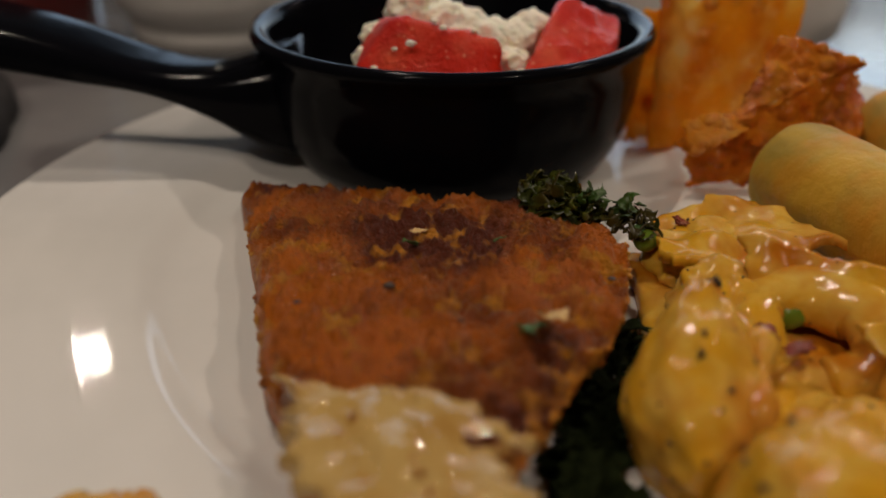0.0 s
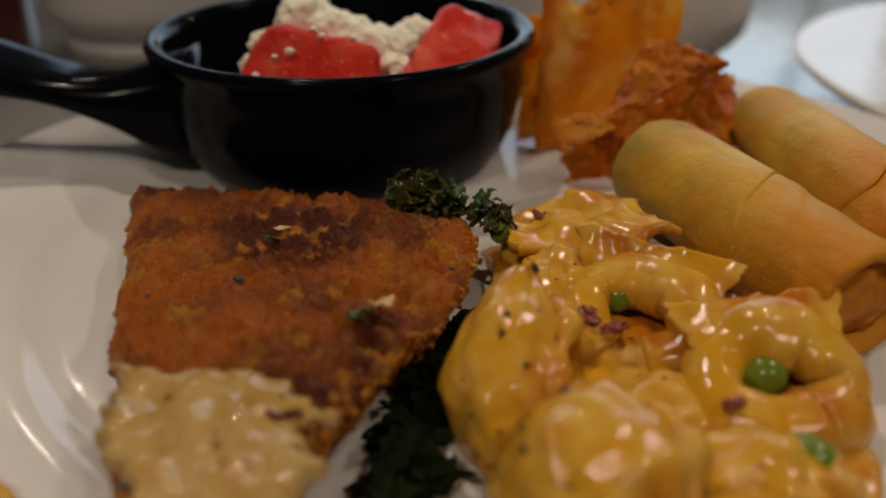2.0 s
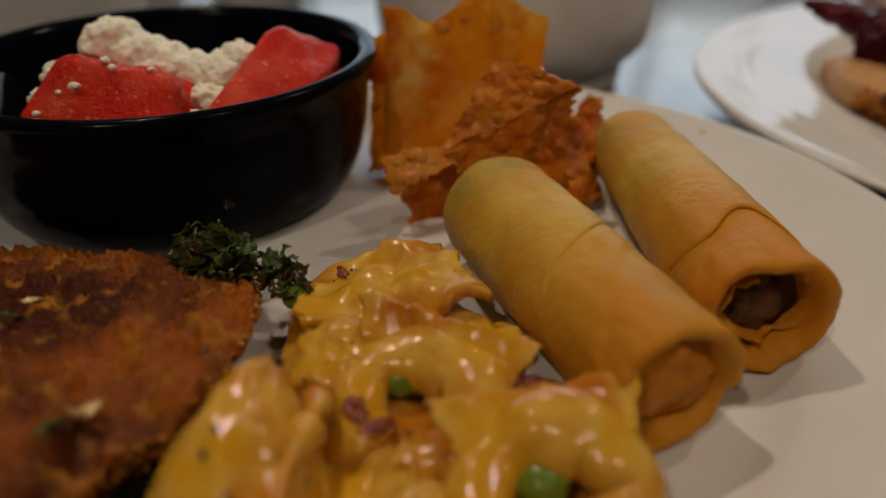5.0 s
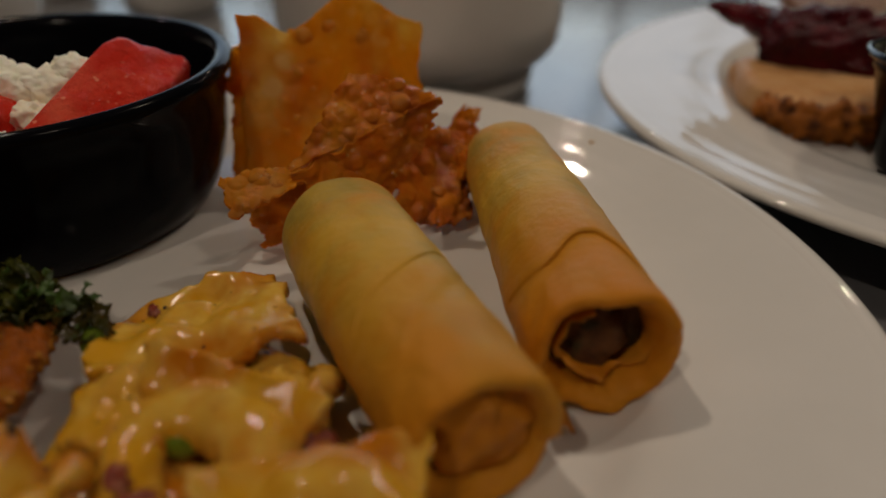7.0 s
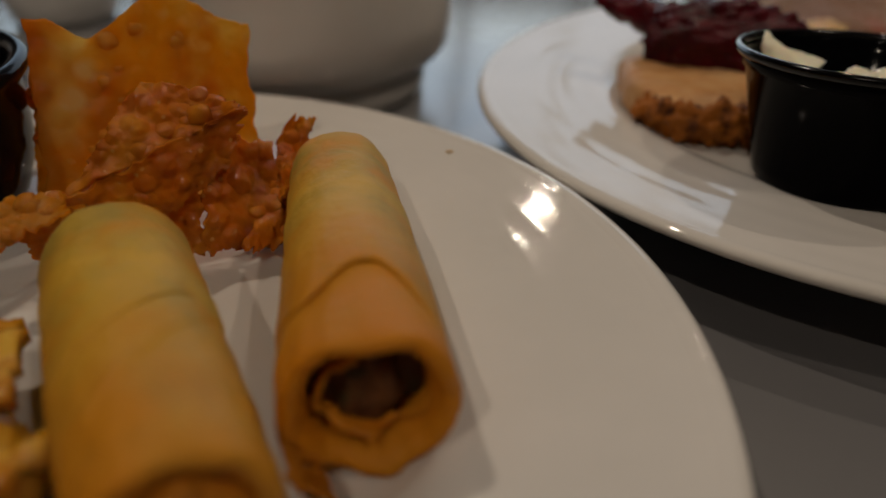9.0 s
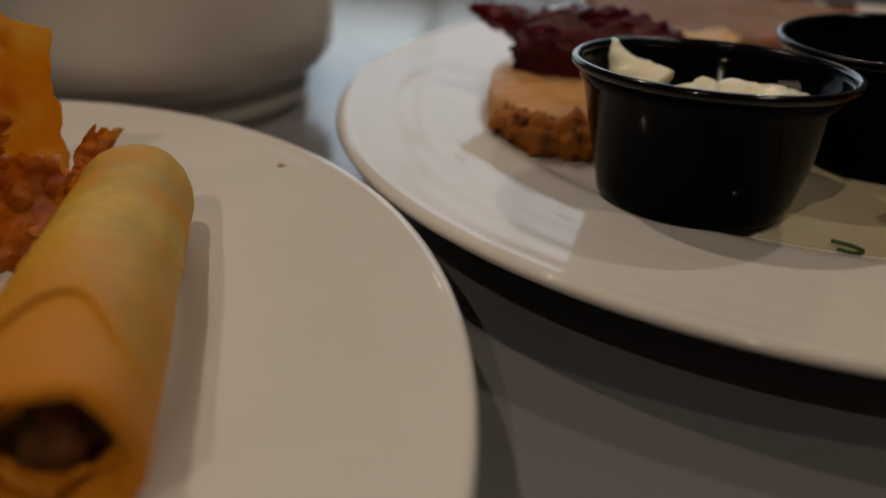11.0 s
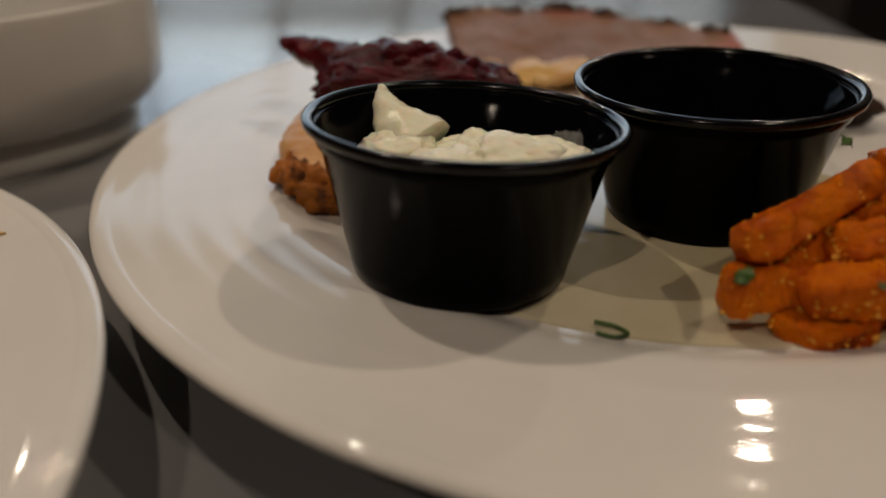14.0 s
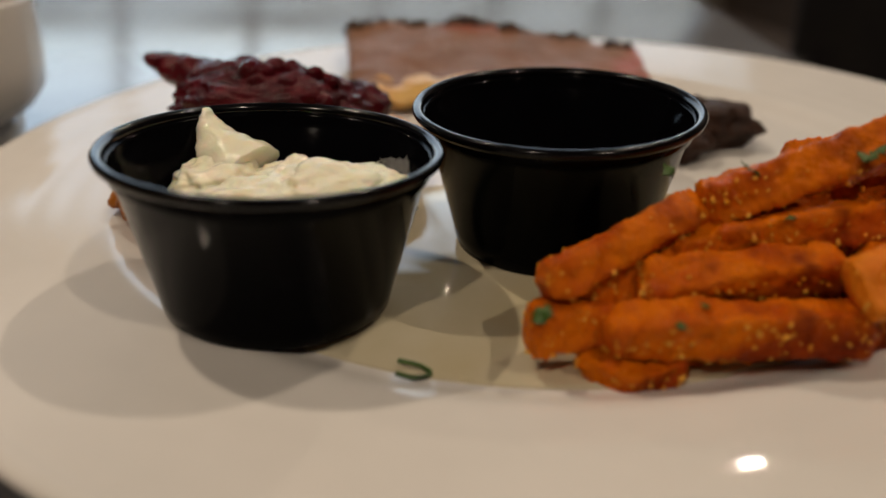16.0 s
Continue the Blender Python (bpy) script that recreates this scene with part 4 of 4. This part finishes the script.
for k, (x, y, z, s, m, nm) in enumerate(((-0.0065, 0.1395, 0.0348, 0.0018, HERB, "parsley_flake"), (-0.0045, 0.1450, 0.0345, 0.0017, GARLIC, "garlic_flake"), (0.0140, 0.1040, 0.0388, 0.0028, HERB, "parsley_flake"), (0.0180, 0.1065, 0.0388, 0.0024, GARLIC, "garlic_flake"),
                                         (0.0110, 0.1400, 0.0352, 0.0014, HERB, "parsley_flake"), (0.0410, 0.1480, 0.0325, 0.0020, HERB, "parsley_flake"), (-0.0105, 0.0605, 0.0375, 0.0018, HERB, "parsley_flake"), (0.0420, 0.1500, 0.0315, 0.0016, HERB, "parsley_flake"))):
    green = nm[0] == "p"
    solid(nm, moved(leaf(s, k + 90), pose(x, y, z, 10 * k - 20, 15, 50 * k)), m, "bright green parsley flake on the fish" if green else "pale toasted garlic flake on the fish", "herb" if green else "garlic", "parsley flakes" if green else "garlic flakes")
for k, (x, y, z, s) in enumerate(((-0.0095, 0.1203, 0.0364, 0.0012), (-0.0300, 0.1420, 0.0340, 0.0006), (-0.0250, 0.1150, 0.0362, 0.0006), (0.0280, 0.1350, 0.0345, 0.0007), (0.0310, 0.1250, 0.0348, 0.0008), (-0.0180, 0.1500, 0.0338, 0.0006), (0.0030, 0.1080, 0.0372, 0.0006), (-0.0130, 0.0650, 0.0388, 0.0010), (-0.0200, 0.0820, 0.0388, 0.0006))):
    solid("pepper_fleck", blob((s, s * 0.7, s * 0.35), (x, y, z), 2, 0.4, 2.0, k), PEPPER, "black pepper fleck on the fish crust", "pepper", "pepper flecks")
solid("yellow_sauce_drop", loaf([(-0.0530, -0.0420, 0.0830, 0.0840, 0.0255), (-0.0600, -0.0355, 0.0740, 0.0760, 0.0270), (-0.0600, -0.0350, 0.0620, 0.0620, 0.0270), (-0.0520, -0.0420, 0.0540, 0.0540, 0.0260)], plate_height, 30, 30, 0.5, (0.0006, 150), (0.0001, 300), 3.0), PASTA, "drop of yellow cream sauce on the plate rim", "sauce")
solid("crumb", blob((0.0010, 0.0006, 0.0003), (0.1586, 0.2412, plate_height(0.1586, 0.2412) + 0.0003), 2, 0.3, 2.0, 1.0), GARLIC, "tiny golden crumb on the plate rim", "crumb")

# ---- second plate: meats ----
P2 = (0.3249, 0.2682)


def second_height(x, y):
    return plate_height(x, y, P2)


JUICE = mat("pale_juices", (0.58, 0.52, 0.36), 0.05, second=(0.64, 0.58, 0.43), scale=40, third=(0.54, 0.46, 0.27), third_scale=25, spec=0.35)


def juice_pool(cx, cy, rx, ry):
    """A thin flat pool with an uneven edge, kept inside the well."""
    bm = bmesh.new()
    loops = []
    for lift, grow in ((0.00045, 0.985), (0.0002, 1.0), (0.00002, 1.0)):
        ring = []
        for k in range(140):
            a = 2 * math.pi * k / 140
            g = grow * (1 + 0.10 * fract(Vector((math.cos(a) * 1.5, math.sin(a) * 1.5, 4)), 0.9, 2, 3))
            p = Vector((cx + rx * g * math.cos(a), cy + ry * g * math.sin(a)))
            d = p - Vector(P2)
            if d.length > 0.0995 * grow:
                p = Vector(P2) + d * (0.0995 * grow / d.length)
            ring.append(bm.verts.new((p.x, p.y, WELL + lift + 0.0001)))
        loops.append(ring)
    for p, q in zip(loops, loops[1:]):
        for k in range(140):
            bm.faces.new((p[k], p[(k + 1) % 140], q[(k + 1) % 140], q[k]))
    bm.faces.new(loops[0])
    return bm


solid("meat_juice_pool", juice_pool(0.308, 0.212, 0.062, 0.050), JUICE, "thin pale yellow juices pooled in the plate", "sauce")
turkey = thing("turkey_slice", pose(0.25, 0.27, WELL), "thick slice of roast turkey with a browned crust", "turkey")
to_t = pose(-0.25, -0.27, -WELL)
part("meat", moved(loaf([(0.2300, 0.2850, 0.3080, 0.3080, 0.0318), (0.2235, 0.2950, 0.2900, 0.2900, 0.0322), (0.2205, 0.2950, 0.2700, 0.2700, 0.0318), (0.2235, 0.2800, 0.2560, 0.2500, 0.0310), (0.2330, 0.2750, 0.2480, 0.2440, 0.0300)], second_height, 70, 60, 0.22, (0.0008, 120), (0.0003, 400), 2.0), to_t), TURKEY, turkey)
part("crust", moved(sweep(curve_points([(0.2215, 0.2640, 0.0240), (0.2240, 0.2560, 0.0250), (0.2310, 0.2475, 0.0252), (0.2420, 0.2425, 0.0255), (0.2580, 0.2405, 0.0255), (0.2720, 0.2410, 0.0250)], 50), [0.0030 + 0.0014 * math.sin(math.pi * k / 49) for k in range(50)], 40, 1.25, 0.0034, 330), to_t), TURKEYCRUST, turkey, "orange-brown crumbly roasted crust")

cran = thing("cranberry_sauce", pose(0.2570, 0.2860, 0.030), "dark red glistening cranberry sauce heaped on turkey", "sauce")
to_s = pose(-0.2570, -0.2860, -0.030)
part("sauce_body", moved(blob((0.0275, 0.0150, 0.0125), (0.2570, 0.2860, 0.0365), 6, 0.20, 2.0, 4.0, -0.35), to_s), CRANBERRY, cran)
part("edge_lump", moved(blob((0.0115, 0.0085, 0.0085), (0.2790, 0.2900, 0.0335), 4, 0.25, 2.0, 6.0), to_s), CRANBERRY, cran)
part("drawn_tip", moved(sweep(curve_points([(0.2228, 0.3180, 0.0462), (0.2285, 0.3140, 0.0445), (0.2360, 0.3070, 0.0425), (0.2460, 0.2980, 0.0400)], 24), [0.0010 + 0.0070 * (k / 23) ** 0.8 for k in range(24)], 18, 0.9, 0.0018, 240), to_s), CRANBERRY, cran)
rnd = random.Random(12)
for k in range(16):
    g = rnd.uniform(0.0022, 0.0040)
    u, w = rnd.uniform(-0.8, 0.8), rnd.uniform(-0.7, 0.5)
    part("berry", moved(blob((g, g * 0.9, g * 0.8), (0.2570 + 0.025 * u, 0.2860 - 0.009 * u + 0.013 * w, 0.0365 + 0.0122 * math.sqrt(max(0.02, 1 - u * u - w * w))), 3, 0.16, 1.6, k + 0.5), to_s), CRANBERRY, cran, "soft dark cranberry")

beef = thing("roast_beef_slice", pose(0.34, 0.36, WELL), "slice of roast beef, pink inside with dark crust", "roast beef")
to_b = pose(-0.34, -0.36, -WELL)
top = lambda u: 0.30 * math.sin(math.pi * min(1, u * 1.15)) ** 0.8 - 0.05 * u + 0.04 * math.sin(u * 17)
part("meat", moved(sheet(((0.2905, 0.3960, 0.0325), (0.4010, 0.3640, 0.0263), (0.3900, 0.3280, 0.0215), (0.2850, 0.3420, 0.0230)), 0.0070, 90, 40, wave=(0.0010, 60), grain=(0.0003, 300), top_edge=top, rag=0.0018, seed=2.0), to_b), BEEF, beef)
edge = []
for k in range(60):
    u = k / 59
    a = Vector((0.2905, 0.3960, 0.0325)).lerp(Vector((0.4010, 0.3640, 0.0263)), u)
    d = Vector((0.2850, 0.3420, 0.0230)).lerp(Vector((0.3900, 0.3280, 0.0215)), u)
    edge.append(a.lerp(d, -top(u)) + Vector((0, 0.0005, 0.0012)))
part("dark_crust", moved(sweep(edge, [0.0030 + 0.0008 * math.sin(k * 0.6) for k in range(60)], 18, 1.0, 0.0030, 240), to_b), BEEFCRUST, beef, "nearly black roasted crust")
part("fat", moved(sheet(((0.2960, 0.3480, 0.0268), (0.3350, 0.3420, 0.0262), (0.3280, 0.3280, 0.0240), (0.2890, 0.3310, 0.0240)), 0.0030, 40, 24, wave=(0.0016, 90), grain=(0.0004, 300), rag=0.003, seed=5.0), to_b), FAT, beef, "pale yellow strip of fat")
solid("charred_meat_end", merge(blob((0.0160, 0.0100, 0.0075), (0.3850, 0.2800, 0.0255), 4, 0.28, 1.8, 3.0, -0.4), blob((0.0090, 0.0080, 0.0060), (0.3720, 0.2700, 0.0240), 4, 0.3, 1.9, 5.0)), BEEFCRUST, "dark charred end piece of roast meat", "meat")

# ---- horseradish cream in the cup ----
cl = [(0.2567, 0.2136, 0.0392, 0.0200, 0.0200, 0.0036), (0.2450, 0.2270, 0.0405, 0.0095, 0.0090, 0.0050), (0.2680, 0.2150, 0.0415, 0.0120, 0.0085, 0.0050), (0.2510, 0.2140, 0.0405, 0.0110, 0.0080, 0.0042), (0.2760, 0.2120, 0.0405, 0.0075, 0.0075, 0.0040), (0.2600, 0.2210, 0.0410, 0.0080, 0.0080, 0.0045)]
cream = thing("horseradish_cream", pose(0.2567, 0.2136, 0.035), "white creamy horseradish sauce with a standing peak", "sauce")
to_c = pose(-0.2567, -0.2136, -0.035)
for k, (x, y, z, a, b, c) in enumerate(cl):
    part("dollop" if k else "pool", moved(blob((a, b, c), (x, y, z), 5, 0.22, 1.8, k + 2.0), to_c), CREAM, cream)
part("peak", moved(sweep(curve_points([(0.2434, 0.2405, 0.0520), (0.2440, 0.2382, 0.0488), (0.2462, 0.2345, 0.0445), (0.2505, 0.2300, 0.0405)], 40), [0.0005 + 0.0080 * (k / 39) ** 1.1 for k in range(40)], 28, 0.85, 0.0008, 260), to_c), CREAM, cream)
solid("film_scrap", sheet(((0.2770, 0.2200, 0.0455), (0.2850, 0.2205, 0.0450), (0.2830, 0.2160, 0.0410), (0.2750, 0.2150, 0.0410)), 0.0003, 20, 14, wave=(0.0014, 180), grain=(0.0004, 400), rag=0.002, seed=3.0), FILM, "scrap of clear film stuck in the cream", "film")

# ---- sweet potato fries ----


def fry(keys, w, seed, label="orange sweet potato fry with crisp seasoned coating", material=None, n=120):
    pts = curve_points(keys, n)
    bm = bmesh.new()
    rings = []
    seg = 44
    for i, p in enumerate(pts):
        t = (pts[min(i + 1, n - 1)] - pts[max(i - 1, 0)]).normalized()
        side = t.cross(Vector((0, 0, 1))).normalized()
        up = side.cross(t)
        e = min(i, n - 1 - i) / 9.0
        taper = min(1.0, 0.45 + 0.55 * math.sin(min(1.0, e) * math.pi / 2)) if e < 1 else 1.0
        tw = 0.35 * seed + i * 0.005
        ring = []
        for k in range(seg):
            a = 2 * math.pi * k / seg
            c, s = math.cos(a), math.sin(a)
            m = (abs(c) ** 8 + abs(s) ** 8) ** (-1 / 8)
            x, z = c * m * w, s * m * w * 0.92
            d = side * (x * math.cos(tw) - z * math.sin(tw)) + up * (x * math.sin(tw) + z * math.cos(tw))
            q = p + d * taper * (0.96 + 0.12 * noise.noise(Vector((i * 0.035, seed, 3))))
            q += d.normalized() * (0.0010 * fract(q * 170 + Vector((seed, 0, 0)), 0.9, 2, 3) + 0.0008 * max(0, noise.noise(q * 620) - 0.15) + 0.00022 * fract(q * 1300, 0.8, 2, 2))
            ring.append(bm.verts.new(q))
        rings.append(ring)
    for a, b in zip(rings, rings[1:]):
        for k in range(seg):
            bm.faces.new((a[k], a[(k + 1) % seg], b[(k + 1) % seg], b[k]))
    bm.faces.new(rings[0][::-1])
    bm.faces.new(rings[-1])
    crumbs = scatter(bm, int(4600 * (pts[-1] - pts[0]).length), (0.00016, 0.00062), seed * 7, up=-0.5)
    ob = solid("sweet_potato_fry", bm, material or FRY, label, "fry", "sweet potato fries")
    dust = part("seasoning", moved(crumbs, Matrix.Translation(-ob.location)), CRUMB, ob, "pale crumbly seasoning")
    tagged(dust, kind="stuff")
    return ob


FRIES = [([(0.3060, 0.1840, 0.0290), (0.3200, 0.1850, 0.0318), (0.3360, 0.1858, 0.0345)], 0.0042),
         ([(0.2985, 0.1805, 0.0345), (0.3120, 0.1845, 0.0372), (0.3240, 0.1880, 0.0402), (0.3320, 0.1905, 0.0415)], 0.0042),
         ([(0.3155, 0.1800, 0.0325), (0.3300, 0.1780, 0.0335), (0.3520, 0.1740, 0.0350)], 0.0041),
         ([(0.3070, 0.1735, 0.0292), (0.3250, 0.1700, 0.0285), (0.3520, 0.1640, 0.0285)], 0.0043),
         ([(0.2950, 0.1785, 0.0280), (0.3030, 0.1780, 0.0275), (0.3120, 0.1770, 0.0270)], 0.0041),
         ([(0.3310, 0.1880, 0.0425), (0.3460, 0.1875, 0.0465), (0.3700, 0.1870, 0.0530)], 0.0044),
         ([(0.3470, 0.1660, 0.0345), (0.3560, 0.1640, 0.0380), (0.3720, 0.1610, 0.0440)], 0.0052),
         ([(0.3060, 0.1770, 0.0238), (0.3085, 0.1725, 0.0216), (0.3130, 0.1700, 0.0212), (0.3210, 0.1700, 0.0226)], 0.0027),
         ([(0.3235, 0.1865, 0.0352), (0.3400, 0.1840, 0.0382), (0.3640, 0.1790, 0.0410)], 0.0040),
         ([(0.3480, 0.2110, 0.0330), (0.3600, 0.2080, 0.0370), (0.3760, 0.2040, 0.0420)], 0.0042),
         ([(0.3720, 0.2240, 0.0350), (0.3830, 0.2160, 0.0370), (0.3950, 0.2070, 0.0400)], 0.0042),
         ([(0.3160, 0.1760, 0.0235), (0.3350, 0.1730, 0.0240), (0.3620, 0.1690, 0.0250)], 0.0042),
         ([(0.3210, 0.1840, 0.0255), (0.3400, 0.1815, 0.0265), (0.3660, 0.1780, 0.0280)], 0.0044),
         ([(0.3260, 0.1910, 0.0290), (0.3450, 0.1900, 0.0300), (0.3700, 0.1880, 0.0330)], 0.0046),
         ([(0.3400, 0.1980, 0.0280), (0.3560, 0.1960, 0.0330), (0.3780, 0.1930, 0.0400)], 0.0046),
         ([(0.3560, 0.1760, 0.0330), (0.3720, 0.1740, 0.0350), (0.3900, 0.1720, 0.0370)], 0.0044),
         ([(0.3600, 0.1960, 0.0460), (0.3740, 0.1930, 0.0490), (0.3900, 0.1900, 0.0510)], 0.0042)]
for k, (keys, w) in enumerate(FRIES):
    if k == 6:
        fry(keys, w, k + 0.5, "pale orange soft sweet potato fry end", FRYPALE)
    else:
        fry(keys, w, k + 0.5)
for k, (x, y, z, s) in enumerate(((0.2966, 0.1752, 0.0325, 0.0020), (0.3280, 0.1960, 0.0470, 0.0016), (0.3390, 0.1870, 0.0495, 0.0016), (0.3590, 0.1820, 0.0530, 0.0028), (0.3430, 0.1795, 0.0430, 0.0012), (0.3170, 0.1668, 0.0326, 0.0009), (0.3230, 0.1700, 0.0335, 0.0008))):
    solid("parsley_flake", moved(leaf(s, k + 40), pose(x, y, z, 25, 10 * k - 30, 60 * k)), HERB, "green parsley flake on the fries", "herb", "parsley flakes")
solid("parsley_sprig", sweep(curve_points([(0.2729, 0.1810, second_height(0.2729, 0.1810) + 0.0010), (0.2759, 0.1795, second_height(0.2759, 0.1795) + 0.0007), (0.2789, 0.1807, second_height(0.2789, 0.1807) + 0.0008), (0.2774, 0.1830, second_height(0.2774, 0.1830) + 0.0012), (0.2739, 0.1845, second_height(0.2739, 0.1845) + 0.0018)], 26), [0.00045] * 26, 8), HERB, "bent dark green parsley sprig on the plate", "herb")

# ---- further back on the table ----
back_cup = thing("soup_cup", pose(-0.115, 0.430, TABLE), "thick white china cup beside a red drink", "cup")
part("foot", lathe([(0, 0.004), (0.040, 0.004), (0.042, 0), (0.046, 0), (0.0475, 0.004), (0.049, 0.0115), (0, 0.0115)], 96), CHINA, back_cup)
part("bowl", lathe([(0, 0.0118), (0.0505, 0.0118), (0.0565, 0.025), (0.058, 0.06), (0.0575, 0.085), (0.056, 0.0855), (0.0545, 0.083), (0.0545, 0.03), (0.044, 0.014), (0, 0.012)], 96), CHINA, back_cup)
DRINK = mat("red_drink", (0.15, 0.012, 0.014), 0.12, second=(0.20, 0.022, 0.020), scale=40, coat=0.4)
glass = thing("red_tumbler", pose(-0.2060, 0.4110, TABLE), "dark red plastic tumbler on the table", "tumbler")
part("cup_wall", lathe([(0, 0.003), (0.027, 0.003), (0.028, 0), (0.030, 0.001), (0.0335, 0.08), (0.037, 0.14), (0.0378, 0.141), (0.036, 0.141), (0.032, 0.08), (0.0285, 0.006), (0, 0.006)], 64), DRINK, glass)
jar = thing("creamer_jug", pose(-0.020, 0.545, TABLE), "small white china creamer jug", "jug")
part("jug_wall", lathe([(0, 0.003), (0.024, 0.003), (0.026, 0), (0.029, 0.003), (0.032, 0.02), (0.031, 0.045), (0.028, 0.06), (0.030, 0.07), (0.0285, 0.0705), (0.0265, 0.06), (0.029, 0.04), (0.028, 0.01), (0, 0.008)], 64), CHINA, jar)
caddy = thing("sugar_caddy", pose(-0.125, 0.60, TABLE, 0, 0, 12), "white china caddy with red and white sugar packets", "caddy")
part("tray", box(0.085, 0.05, 0.032, (0, 0, 0.016), 0.005), CHINA, caddy)
PAPERRED = mat("red_paper", (0.42, 0.02, 0.025), 0.55, second=(0.34, 0.015, 0.02), scale=60)
PAPER = mat("white_paper", (0.75, 0.74, 0.72), 0.6, second=(0.7, 0.69, 0.67), scale=60)
for k in range(8):
    part("packet", moved(box(0.007, 0.038, 0.05, (0, 0, 0), 0.0016), pose(-0.034 + 0.0097 * k, 0, 0.048, 0, 6 * ((k % 3) - 1), 0)), PAPERRED if k % 3 == 0 else PAPER, caddy)
# a low black slab added for dark table and plate shadow beside the handle
TABLESHADE = mat("table_shade_black", (0.012, 0.011, 0.012), 0.85, second=(0.02, 0.018, 0.02), scale=150, bump=0.0004, bump_scale=900)
solid("table_shade_slab", loaf([(-0.26, -0.185, 0.335, 0.330, 0.017), (-0.27, -0.165, 0.300, 0.295, 0.018), (-0.27, -0.155, 0.255, 0.250, 0.018), (-0.26, -0.170, 0.215, 0.215, 0.015)], lambda x, y: TABLE, 40, 40, 0.3, (0.002, 60), (0.0003, 300), 2.0), TABLESHADE, "low black slab standing in for the dark, shaded tabletop", "napkin")
chair = thing("dining_chair", pose(0.86, 0.72, FLOOR_Z, 0, 0, -60), "black dining chair beside the table", "chair")
part("seat", box(0.42, 0.42, 0.05, (0, 0, 0.455), 0.015), DARKWOOD, chair)
part("backrest", box(0.40, 0.03, 0.34, (0, 0.20, 0.74), 0.012), DARKWOOD, chair)
for x in (-0.18, 0.18):
    for y in (-0.18, 0.19):
        part("leg", box(0.035, 0.035, 0.43 if y < 0 else 0.60, (x, y, 0.215 if y < 0 else 0.30), 0.004), DARKWOOD, chair)
